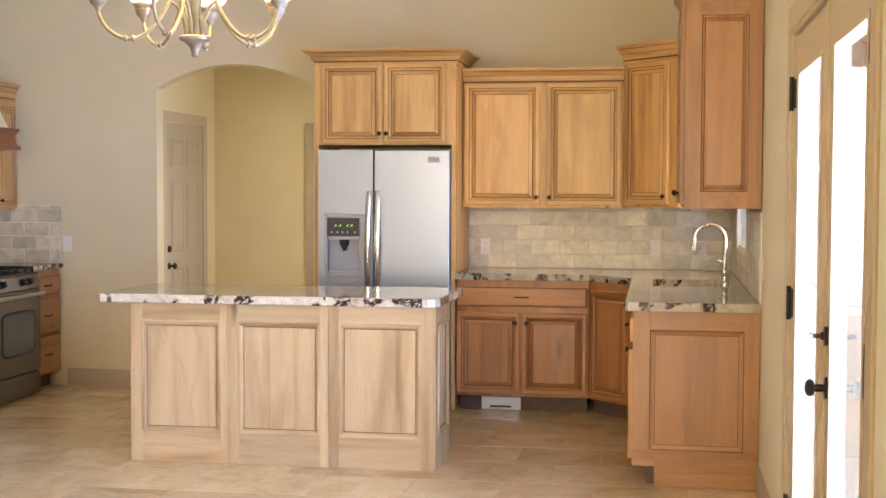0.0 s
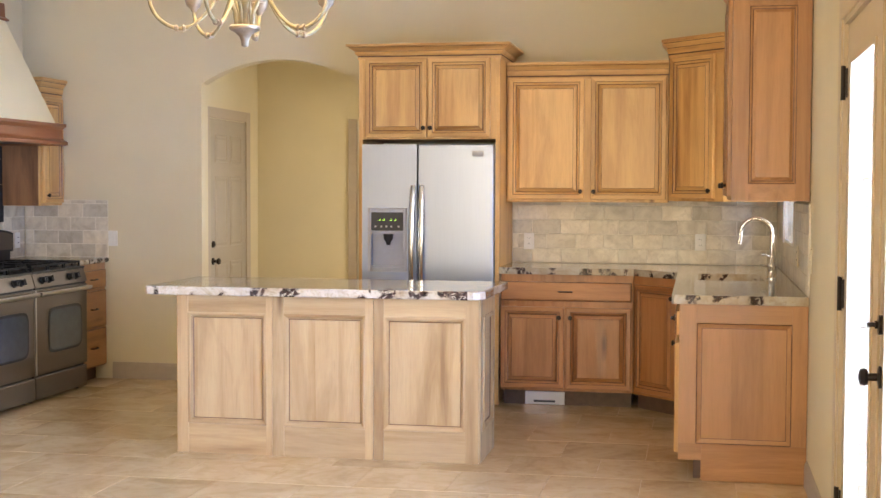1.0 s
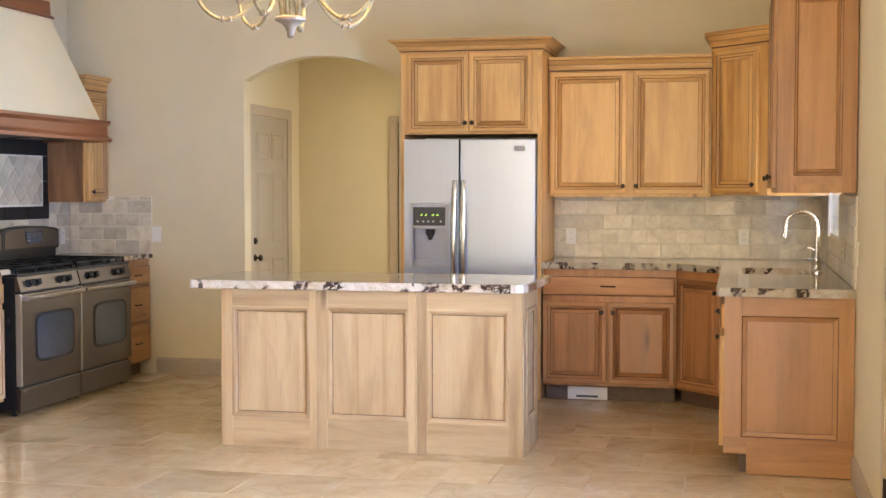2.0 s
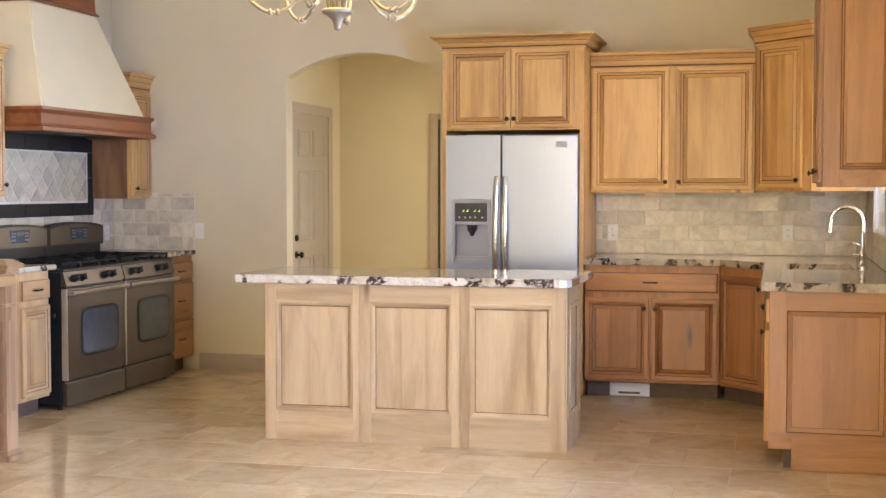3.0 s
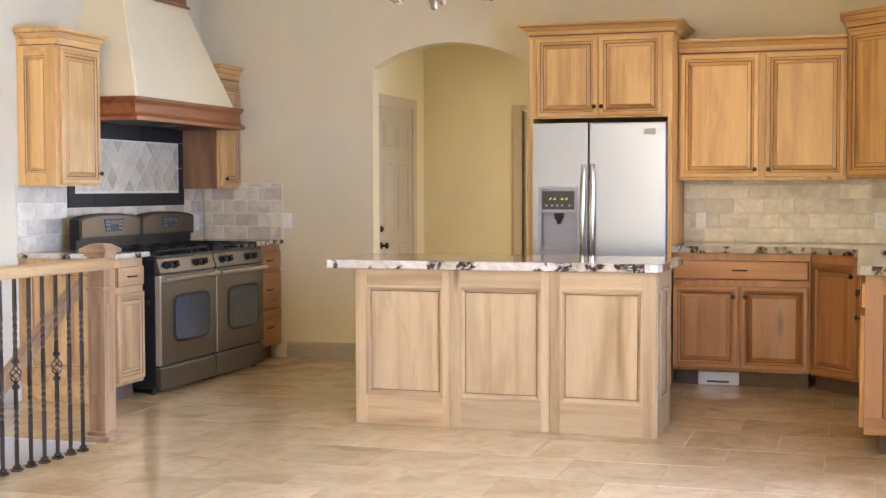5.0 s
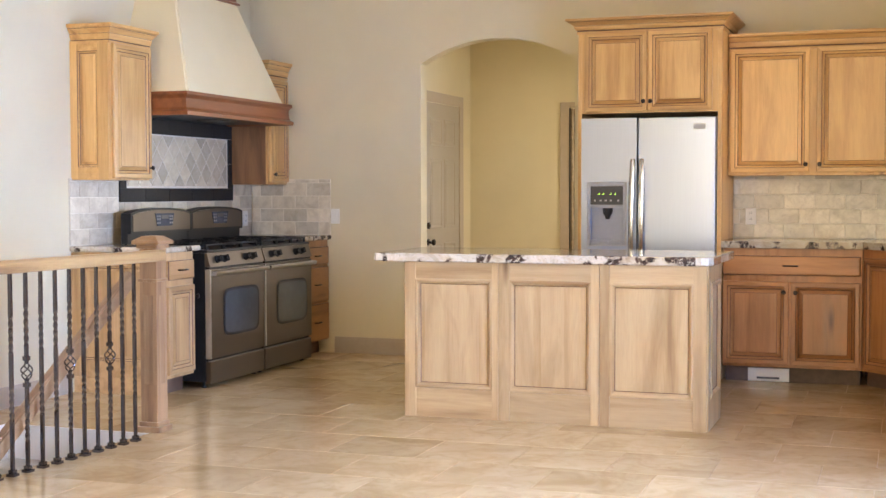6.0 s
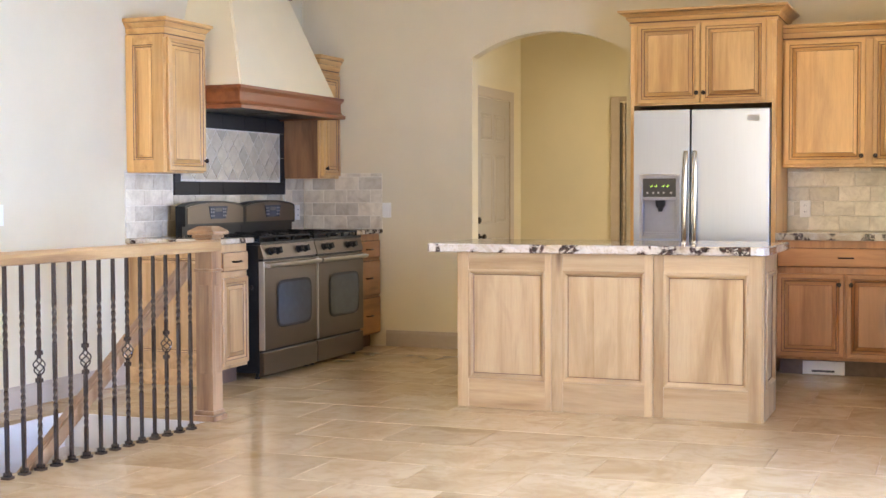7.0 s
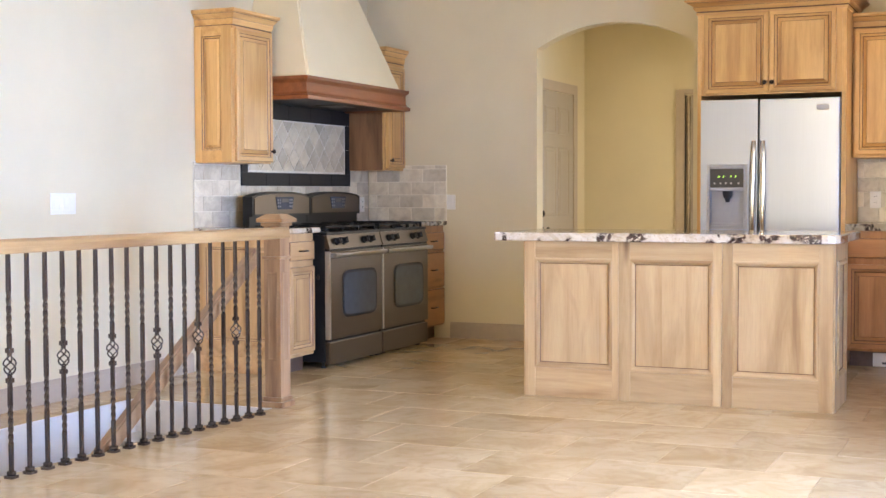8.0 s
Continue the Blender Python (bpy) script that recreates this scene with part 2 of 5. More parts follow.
WHITE_PLASTIC = plain("white_plastic", (0.78, 0.755, 0.70), 0.4, vary=0.03, relief=0.02)
IVORY = plain("ivory_plastic", (0.66, 0.59, 0.44), 0.4, vary=0.03, relief=0.02)
BRONZE = plain("oiled_bronze", (0.030, 0.022, 0.018), 0.36, 0.8, 0.3)
IRON = plain("wrought_iron", (0.125, 0.11, 0.113), 0.2, 0.92, 0.1, 14, 0.03)
ANTIQUE = plain("antique_brass", (0.25, 0.195, 0.098), 0.5, 0.55, 0.3, 30)
PEWTER = plain("pewter_brass", (0.25, 0.19, 0.125), 0.48, 0.6, 0.25, 30)
BULB = glowing("lit_white_glass", (1.0, 0.84, 0.56), 7.0)
CARPET = plain("stair_carpet", (0.42, 0.37, 0.3), 0.95, vary=0.12, scale=60, relief=0.6)
OUTSIDE = glowing("bright_sky_backdrop", (0.97, 0.98, 1.0), 6.0)
PATIO = plain("patio_concrete", (0.72, 0.71, 0.69), 0.8, vary=0.12, scale=3)
GLASS, _nt, _b = material("clear_glass")
_b.inputs["Transmission Weight"].default_value = 1.0
_b.inputs["Roughness"].default_value = 0.0
_b.inputs["IOR"].default_value = 1.45

# ---- mesh helpers ----


def part(name, bm, mats, parent=None, label="", smooth=False):
    """Links a bmesh as one mesh object, under a thing or a part where one is given."""
    bmesh.ops.recalc_face_normals(bm, faces=bm.faces)
    me = bpy.data.meshes.new(name)
    bm.to_mesh(me)
    bm.free()
    for m in mats if isinstance(mats, (list, tuple)) else (mats,):
        me.materials.append(m)
    if smooth:
        me.shade_smooth()
        me.set_sharp_from_angle(angle=radians(40))
    ob = new(name, me)
    if parent is not None:
        ob.parent = parent
    return tagged(ob, label)


def thing(name, m, label, category, group="", kind=""):
    """An Empty at the base of a thing, to which its parts belong."""
    ob = new(name)
    ob.empty_display_size = 0.1
    ob.matrix_basis = m
    return tagged(ob, label, category, group, kind)


def box(bm, lo, hi, bevel=0.0, mat=0):
    v = [bm.verts.new((x, y, z)) for x in (lo[0], hi[0]) for y in (lo[1], hi[1]) for z in (lo[2], hi[2])]
    fs = [bm.faces.new([v[i] for i in q]) for q in ((0, 1, 3, 2), (4, 6, 7, 5), (0, 4, 5, 1), (2, 3, 7, 6), (0, 2, 6, 4), (1, 5, 7, 3))]
    for f in fs:
        f.material_index = mat
    if bevel:
        es = list({e for f in fs for e in f.edges})
        r = bmesh.ops.bevel(bm, geom=es, offset=bevel, segments=2, profile=0.6, affect="EDGES")
        for f in r["faces"]:
            f.material_index = mat
    return bm


def boxed(lo, hi, bevel=0.0):
    return box(bmesh.new(), lo, hi, bevel)


def prism(bm, outline, lo, hi, axis="z", mat=0):
    """A closed outline of 2D points, extruded from lo to hi along an axis."""
    def at(p, d):
        return {"z": (p[0], p[1], d), "y": (p[0], d, p[1]), "x": (d, p[0], p[1])}[axis]
    a, b = [bm.verts.new(at(p, lo)) for p in outline], [bm.verts.new(at(p, hi)) for p in outline]
    fs = [bm.faces.new(a), bm.faces.new(b[::-1])]
    for i in range(len(a)):
        j = (i + 1) % len(a)
        fs.append(bm.faces.new((a[i], a[j], b[j], b[i])))
    for f in fs:
        f.material_index = mat
    return bm


def tube(bm, pts, radius, sides=8, caps=True, squash=1.0):
    """A round bar along points; radius a number or one for each point."""
    pts = [Vector(p) for p in pts]
    rad = radius if isinstance(radius, (list, tuple)) else [radius] * len(pts)
    rings, side = [], None
    for i, p in enumerate(pts):
        d = (pts[min(i + 1, len(pts) - 1)] - pts[max(i - 1, 0)]).normalized()
        if side is None:
            side = d.orthogonal().normalized()
        side = (side - d * side.dot(d)).normalized()
        up = d.cross(side)
        rings.append([bm.verts.new(p + rad[i] * (side * math.cos(a) + squash * up * math.sin(a))) for a in (2 * math.pi * k / sides for k in range(sides))])
    for r, s in zip(rings, rings[1:]):
        for k in range(sides):
            bm.faces.new((r[k], r[(k + 1) % sides], s[(k + 1) % sides], s[k]))
    if caps:
        bm.faces.new(rings[0][::-1])
        bm.faces.new(rings[-1])
    return bm


def smoothed(pts, n=4):
    """Points along a smooth curve through the given ones."""
    p = [Vector(q) for q in pts]
    p = [2 * p[0] - p[1]] + p + [2 * p[-1] - p[-2]]
    out = []
    for a, b, c, d in zip(p, p[1:], p[2:], p[3:]):
        for k in range(n):
            t = k / n
            out.append(0.5 * (2 * b + (c - a) * t + (2 * a - 5 * b + 4 * c - d) * t * t + (3 * b - a - 3 * c + d) * t**3))
    return out + [p[-2]]


def lathe(bm, profile, centre=(0, 0, 0), sides=20, axis="z"):
    """A turned shape: profile of (radius, height)."""
    c, rings = Vector(centre), []
    for r, h in profile:
        ring = []
        for k in range(sides):
            a = 2 * math.pi * k / sides
            p = (r * math.cos(a), r * math.sin(a), h)
            p = {"z": p, "y": (p[0], p[2], p[1]), "x": (p[2], p[0], p[1])}[axis]
            ring.append(bm.verts.new(c + Vector(p)))
        rings.append(ring)
    for r, s in zip(rings, rings[1:]):
        for k in range(sides):
            bm.faces.new((r[k], r[(k + 1) % sides], s[(k + 1) % sides], s[k]))
    bm.faces.new(rings[0][::-1])
    bm.faces.new(rings[-1])
    return bm


def sweep(bm, path, profile, mat=0, closed=False, lines=()):
    """A moulding along a level path of (x, y), mitred; profile of (out, z), out being to the right of the way."""
    pts = [Vector(p) for p in path]
    n, rows = len(pts), []
    for i, p in enumerate(pts):
        ways = []
        if i > 0 or closed:
            ways.append((p - pts[i - 1]).normalized())
        if i < n - 1 or closed:
            ways.append((pts[(i + 1) % n] - p).normalized())
        rights = [Vector((w.y, -w.x)) for w in ways]
        m = sum(rights, Vector((0, 0))).normalized()
        m = m / max(0.3, m.dot(rights[0]))
        rows.append([bm.verts.new((p.x + m.x * o, p.y + m.y * o, z)) for o, z in profile])
    k = len(profile)
    for i in range(n if closed else n - 1):
        a, b = rows[i], rows[(i + 1) % n]
        for j in range(k):
            f = bm.faces.new((a[j], a[(j + 1) % k], b[(j + 1) % k], b[j]))
            f.material_index = 1 if j in lines else mat
    if not closed:
        for r in (rows[0], rows[-1]):
            bm.faces.new(r).material_index = mat
    return bm


def rings(bm, x0, x1, z0, z1, steps, y=0.0):
    """A panel facing -y: nested rectangles, each (inset, proud, material of the ring up to it on upright sides, on level sides)."""
    last = None
    for inset, proud, mv, mh in steps:
        a, b, c, d = x0 + inset, x1 - inset, z0 + inset, z1 - inset
        ring = [bm.verts.new(p) for p in ((a, y - proud, c), (b, y - proud, c), (b, y - proud, d), (a, y - proud, d))]
        if last:
            for k in range(4):
                f = bm.faces.new((last[k], last[(k + 1) % 4], ring[(k + 1) % 4], ring[k]))
                f.material_index = mh if k % 2 == 0 else mv
        last = ring
    f = bm.faces.new(last)
    f.material_index = steps[-1][2]
    return bm


def raised(bm, x0, x1, z0, z1, t=0.022, rail=0.058, y=0.0):
    """A raised-panel cabinet door with a glazed groove. Materials: 0 upright, 1 level, 2 glaze."""
    k = rail / 0.058
    return rings(bm, x0, x1, z0, z1, (
        (0, 0, 0, 1), (0, t - 0.005, 0, 1), (0.005, t, 0, 1), (0.030 * k, t, 0, 1), (0.0335 * k, t - 0.004, 2, 2), (0.037 * k, t - 0.002, 0, 1), (0.042 * k, t - 0.004, 0, 1), (0.048 * k, t - 0.011, 0, 1),
        (0.0525 * k, t - 0.012, 2, 2), (0.055 * k, t - 0.0115, 0, 1), (0.074 * k, t - 0.002, 0, 1), (0.0765 * k, t - 0.001, 2, 2), (0.079 * k, t - 0.001, 0, 0)), y)


def end_skin(turn, ob, mats, x0, x1, z0, z1, a, b, c, d, t=0.012):
    """A finished cabinet end facing -y, then turned: frame boards round a recessed panel a..b, c..d."""
    for name, p, q, e, f, m in (("end_stile", x0, a, z0, z1, 0), ("end_stile", b, x1, z0, z1, 0), ("end_rail", a, b, z0, c, 1), ("end_rail", a, b, d, z1, 1)):
        bm = boxed((p, -t, e), (q, 0, f), 0.001)
        bmesh.ops.transform(bm, matrix=turn, verts=bm.verts)
        part(name, bm, mats[m], ob)
    bm = rings(bmesh.new(), a, b, c, d, ((0, t - 0.001, 0, 1), (0.003, t - 0.006, 2, 2), (0.012, t - 0.008, 0, 1), (0.016, 0.001, 2, 2), (0.019, 0.001, 0, 1), (0.032, t - 0.004, 0, 1), (0.034, t - 0.004, 0, 0)))
    bmesh.ops.transform(bm, matrix=turn, verts=bm.verts)
    part("end_panel", bm, mats, ob)


def knob(parent, x, z, y, r=0.015):
    part("knob", lathe(bmesh.new(), ((0.006, 0.0), (0.006, -0.012), (r, -0.016), (r, -0.023), (r * 0.6, -0.028)), (x, y, z), 12, "y"), BRONZE, parent, "dark bronze knob", True)


def pull(parent, x, z, y, w=0.09):
    bm = bmesh.new()
    tube(bm, ((x - w / 2, y, z), (x - w / 2, y - 0.018, z), (x - w / 2 + 0.012, y - 0.024, z), (x + w / 2 - 0.012, y - 0.024, z), (x + w / 2, y - 0.018, z), (x + w / 2, y, z)), 0.005, 6)
    part("handle", bm, BRONZE, parent, "dark bronze bar pull", True)


def crown_profile(z, h, o):
    """A crown of height h and overhang o above z, with the glazed lines' places."""
    return (((0.0, z - 0.022), (0.007, z - 0.022), (0.009, z - 0.004), (0.004, z + 0.0), (0.010, z + 0.004), (o * 0.30, z + h * 0.22), (o * 0.36, z + h * 0.40), (o * 0.30, z + h * 0.43), (o * 0.38, z + h * 0.47),
             (o * 0.62, z + h * 0.62), (o * 0.80, z + h * 0.72), (o * 0.74, z + h * 0.755), (o * 0.86, z + h * 0.79), (o, z + h * 0.84), (o, z + h), (0.0, z + h)), (2, 3, 6, 10))


def cabinet(m, name, label, w, depth, z0, z1, doors, drawers=(), kick=0.0, mats=None, crown=0.0, crown_sides=(1, 1), crown_out=0.05, side=None, side_drop=False, group=""):
    """A cabinet facing -y with its front frame in y = 0. doors: (x0, x1, z0, z1, knob x, knob z); drawers: (x0, x1, z0, z1).
    side: (which end, z0, z1, front margin, back margin) of the panel on that end."""
    up, level = mats or (WOOD_V, WOOD_H)
    ob = thing(name, m, label, "cabinet", group)
    bm = boxed((0, 0, z0 + kick), (w, depth, z1), 0.003)
    part("body", bm, up, ob)
    if kick:
        part("toe_kick", boxed((0.012, 0.075, z0), (w - 0.012, depth - 0.01, z0 + kick)), KICK, ob, "dark brown recessed toe kick")
    for x0, x1, a, b, kx, kz in doors:
        d = part("door", raised(bmesh.new(), x0, x1, a, b, y=-0.001), (up, level, GLAZE), ob)
        if kx is not None:
            knob(d, kx, kz, -0.023)
    for x0, x1, a, b in drawers:
        bm = rings(bmesh.new(), x0, x1, a, b, ((0, 0, 1, 1), (0, 0.014, 1, 1), (0.004, 0.02, 2, 2), (0.012, 0.022, 1, 1), (0.02, 0.022, 1, 1)), -0.001)
        d = part("drawer_front", bm, (up, level, GLAZE), ob)
        pull(d, (x0 + x1) / 2, (a + b) / 2, -0.023)
    if side:
        end, a, b, front, back = side
        p, q = (back, depth - front) if end == 0 else (front, depth - back)
        turn = pose(-0.001, depth, 0, 0, 0, -90) if end == 0 else pose(w + 0.001, 0, 0, 0, 0, 90)
        end_skin(turn, ob, (up, level, GLAZE), 0.001, depth - 0.001, z0 + kick + 0.001, z1 - 0.001, p, q, a, b)
    if crown:
        path = [(w, depth - 0.005), (w, 0), (0, 0), (0, depth - 0.005)]
        path = path[0 if crown_sides[1] else 1: 4 if crown_sides[0] else 3][::-1]
        prof, lines = crown_profile(z1, crown, crown_out)
        part("crown_moulding", sweep(bmesh.new(), path, prof, lines=lines), (level, GLAZE), ob)
        part("top_board", boxed((0.004, 0.004, z1 + 0.002), (w - 0.004, depth - 0.006, z1 + crown - 0.006)), level, ob)
    return ob

# ---- the large structure ----
XL, XR, YB, YR, H = -2.853, 2.782, 0.0, -17.2, 3.3
STRUCT = "structure"

# kitchen wall with the arched opening
AX0, AX1, SPRING, RISE = -1.41, -0.21, 2.226, 0.172
half = (AX1 - AX0) / 2
R_ARCH = (half * half + RISE * RISE) / (2 * RISE)
arc = []
for k in range(25):
    x = AX0 + (AX1 - AX0) * k / 24
    arc.append((x, SPRING + RISE - R_ARCH + math.sqrt(R_ARCH**2 - (x - (AX0 + half)) ** 2)))
outline = [(XL - 0.15, -0.1), (AX0, -0.1)] + arc + [(AX1, -0.1), (XR + 0.15, -0.1), (XR + 0.15, H), (XL - 0.15, H)]
tagged(part("wall_north", prism(bmesh.new(), outline, YB, YB + 0.13, "y"), PAINT), "tan painted kitchen wall with an arched opening", "wall", kind=STRUCT)

# The gap in this wall is added, out of view, for its fill lamp.
bm = bmesh.new()
for y0, y1, z0, z1 in ((YR, -11.9, -0.1, H), (-11.9, -8.9, -0.1, 0.45), (-11.9, -8.9, 2.75, H), (-8.9, YB, -0.1, H)):
    box(bm, (XL - 0.15, y0, z0), (XL, y1, z1))
tagged(part("wall_west", bm, PAINT), "tan painted wall behind the cooking range and stairs", "wall", kind=STRUCT)

# wall on the door side, with the double door and the small window
DY0, DY1, DZ = -6.124, -4.136, 2.10
WY0, WY1, WZ0, WZ1 = -1.63, -0.71, 1.12, 2.16
bm = bmesh.new()
for lo, hi in (((XR, YR, -0.1), (XR + 0.15, DY0, H)), ((XR, DY0, DZ), (XR + 0.15, DY1, H)), ((XR, DY1, -0.1), (XR + 0.15, WY0, H)),
               ((XR, WY0, -0.1), (XR + 0.15, WY1, WZ0)), ((XR, WY0, WZ1), (XR + 0.15, WY1, H)), ((XR, WY1, -0.1), (XR + 0.15, YB, H))):
    box(bm, lo, hi)
tagged(part("wall_east", bm, PAINT), "tan painted wall with a glazed double door", "wall", kind=STRUCT)

# wall behind the camera with a large window
bm = bmesh.new()
for x0, x1, z0, z1 in ((XL - 0.15, -1.2, -0.1, H), (-1.2, 2.6, -0.1, 0.5), (-1.2, 2.6, 3.0, H), (2.6, XR + 0.15, -0.1, H)):
    box(bm, (x0, YR - 0.15, z0), (x1, YR, z1))
tagged(part("wall_south", bm, PAINT), "tan painted wall with a large window", "wall", kind=STRUCT)
tagged(part("ceiling", boxed((XL - 0.15, YR - 0.15, H), (XR + 0.15, 3.2, H + 0.1)), CEILING), "off-white painted ceiling", "ceiling", kind=STRUCT)

# hall behind the arch
bm = bmesh.new()
box(bm, (-2.12, 0.13, -0.1), (-2.0, 3.12, H))
box(bm, (-2.0, 3.0, -0.1), (0.62, 3.12, H))
# The right wall's opening is unseen, added for the hall's fill lamp.
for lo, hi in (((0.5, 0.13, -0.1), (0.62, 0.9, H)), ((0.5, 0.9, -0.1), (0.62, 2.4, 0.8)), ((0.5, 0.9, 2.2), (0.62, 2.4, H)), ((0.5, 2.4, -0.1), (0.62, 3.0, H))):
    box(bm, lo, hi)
tagged(part("hall_wall", bm, PAINT), "tan painted hall walls behind the arch", "wall", kind=STRUCT)

# floor slab with the stair opening: its near edge follows the railing
HX, HY1, HY0 = -2.53, -3.50, -6.6


def rail_x(y):
    """The line on which the balusters stand."""
    return -1.565 + 0.068 * (y + 3.62)


edge0, edge1 = rail_x(HY0) - 0.075, rail_x(HY1) - 0.075
bm = bmesh.new()
Z0, Z1 = -0.25, -0.003
prism(bm, [(XL - 0.1, YR), (HX, YR), (HX, 3.1), (XL - 0.1, 3.1)], Z0, Z1)
prism(bm, [(HX, YR), (XR + 0.1, YR), (XR + 0.1, HY0), (HX, HY0)], Z0, Z1)
prism(bm, [(edge0, HY0), (XR + 0.1, HY0), (XR + 0.1, HY1), (edge1, HY1)], Z0, Z1)
prism(bm, [(HX, HY1), (XR + 0.1, HY1), (XR + 0.1, 3.1), (HX, 3.1)], Z0, Z1)
floor = tagged(part("floor", bm, GROUT), "beige travertine tile floor in a running bond", "floor", kind=STRUCT)

# stairwell below the floor
bm = bmesh.new()
box(bm, (HX - 0.1, HY0 - 0.1, -2.8), (HX, HY1 + 0.1, Z0))
box(bm, (HX, HY0 - 0.1, -2.8), (-1.4, HY0, Z0))
box(bm, (edge1 + 0.04, HY0, -2.8), (edge1 + 0.14, HY1 + 0.1, Z0))
box(bm, (HX, HY1, -2.8), (edge1 + 0.04, HY1 + 0.1, Z0))
box(bm, (HX - 0.1, HY0 - 0.1, -2.9), (-1.4, HY1 + 0.1, -2.8))
tagged(part("stairwell_wall", bm, STAIR_WHITE), "pale painted stairwell walls below the floor", "wall", kind=STRUCT)
bm = bmesh.new()
prism(bm, [(HX - 0.001, HY0), (HX + 0.014, HY0), (HX + 0.014, HY1), (HX - 0.001, HY1)], -0.3, -0.002)
box(bm, (HX + 0.014, HY1 - 0.014, -0.3), (edge1, HY1 + 0.001, -0.002))
tagged(part("stairwell_trim", bm, STAIR_WHITE), "pale painted edge of the stair opening", "trim", kind=STRUCT)
stairs = thing("staircase", pose((HX + edge1) / 2, HY1, 0), "carpeted stairs going down beside the railing", "stairs")
sw = (edge1 - HX) / 2 - 0.03
for k in range(11):
    part("step", boxed((-sw, -0.02 - 0.27 * (k + 1), -0.18 * (k + 1) - 0.17), (sw, -0.02 - 0.27 * k, -0.18 * (k + 1)), 0.01), CARPET, stairs)

# baseboards
BASE = ((0.0, 0.0), (0.014, 0.0), (0.014, 0.10), (0.009, 0.115), (0.004, 0.125), (0.0, 0.125))
for path in ([(XL, YR), (XL, -2.47)], [(-2.13, YB), (AX0, YB), (AX0, 0.13)], [(XR, DY0 - 0.1), (XR, YR), (XL, YR)], [(XR, -2.73), (XR, DY1 + 0.1)], [(-0.015, 3.0), (0.5, 3.0)], [(-2.0, 2.73), (-2.0, 3.0), (-1.115, 3.0)]):
    tagged(part("baseboard", sweep(bmesh.new(), path, BASE), TRIM), "taupe painted baseboard", "baseboard", kind=STRUCT)

# ---- glazed double door ----
casing = bmesh.new()
C = 0.095
for y0, y1, z0, z1 in ((DY1, DY1 + C, 0.0, DZ + C), (DY0 - C, DY0, 0.0, DZ + C), (DY0, DY1, DZ, DZ + C)):
    box(casing, (XR - 0.012, y0, z0), (XR + 0.001, y1, z1), 0.004)
for y0, y1, z0, z1 in ((DY1 - 0.02, DY1, 0.0, DZ), (DY0, DY0 + 0.02, 0.0, DZ), (DY0 + 0.02, DY1 - 0.02, DZ - 0.02, DZ)):
    box(casing, (XR - 0.004, y0, z0), (XR + 0.15, y1, z1))
tagged(part("door_casing", casing, DOOR_TRIM), "tan painted casing round the double door", "trim", kind=STRUCT)


def glazed_leaf(y0, y1, hinge_y, lever):
    """A door leaf with one long pane between y0 and y1."""
    ob = thing("door_1", pose(XR + 0.012, 0, 0), "tan painted door leaf with one full-length glass pane", "door", "double door", STRUCT)
    bm = bmesh.new()
    s, a, b = 0.14, 0.22, DZ - 0.175
    for lo, hi in (((0, y0, 0.012), (0.045, y0 + s, DZ - 0.024)), ((0, y1 - s, 0.012), (0.045, y1, DZ - 0.024)), ((0, y0 + s, 0.012), (0.045, y1 - s, a)), ((0, y0 + s, b), (0.045, y1 - s, DZ - 0.024))):
        box(bm, lo, hi)
    bead = 0.016
    for lo, hi in (((-0.007, y0 + s - bead, a - bead), (0.01, y0 + s + 0.004, b + bead)), ((-0.007, y1 - s - 0.004, a - bead), (0.01, y1 - s + bead, b + bead)),
                   ((-0.007, y0 + s, a - bead), (0.01, y1 - s, a + 0.004)), ((-0.007, y0 + s, b - 0.004), (0.01, y1 - s, b + bead))):
        box(bm, lo, hi, 0.003)
    part("door_frame", bm, DOOR_TRIM, ob)
    pane = part("pane", boxed((0.019, y0 + s, a), (0.025, y1 - s, b)), GLASS, ob, "clear glass pane")
    pane.visible_shadow = False
    for z in (0.25, 1.06, 1.86):
        bm = tube(bmesh.new(), ((-0.014, hinge_y, z - 0.065), (-0.014, hinge_y, z + 0.065)), 0.011, 10)
        box(bm, (-0.008, hinge_y - 0.018, z - 0.055), (0.0, hinge_y + 0.018, z + 0.055))
        part("hinge", bm, BRONZE, ob, "dark bronze hinge")
    if lever is not None:
        part("astragal", boxed((-0.008, y1 - 0.01, 0.012), (0.03, y1 + 0.047, DZ - 0.024), 0.004), DOOR_TRIM, ob)
        bm = lathe(bmesh.new(), ((0.034, 0.0), (0.034, -0.008), (0.012, -0.012), (0.012, -0.04), (0.022, -0.040), (0.027, -0.050), (0.022, -0.062), (0.01, -0.067)), (0, lever, 0.89), 18, "x")
        part("door_knob", bm, BRONZE, ob, "dark bronze door knob", True)
        bm = lathe(bmesh.new(), ((0.03, 0.0), (0.03, -0.012), (0.012, -0.014), (0.012, -0.022)), (0, lever - 0.005, 1.05), 16, "x")
        box(bm, (-0.045, lever - 0.009, 1.043), (-0.02, lever + 0.0, 1.057), 0.002)
        part("deadbolt", bm, BRONZE, ob, "dark bronze thumb turn", True)
    return ob


glazed_leaf(-5.132, DY1 - 0.024, DY1 - 0.012, None)
glazed_leaf(DY0 + 0.024, -5.18, DY0 + 0.012, -5.235)

# window over the sink
win = thing("window_1", pose(XR, 0, 0), "window with a pale frame over the sink", "window", kind=STRUCT)
bm = bmesh.new()
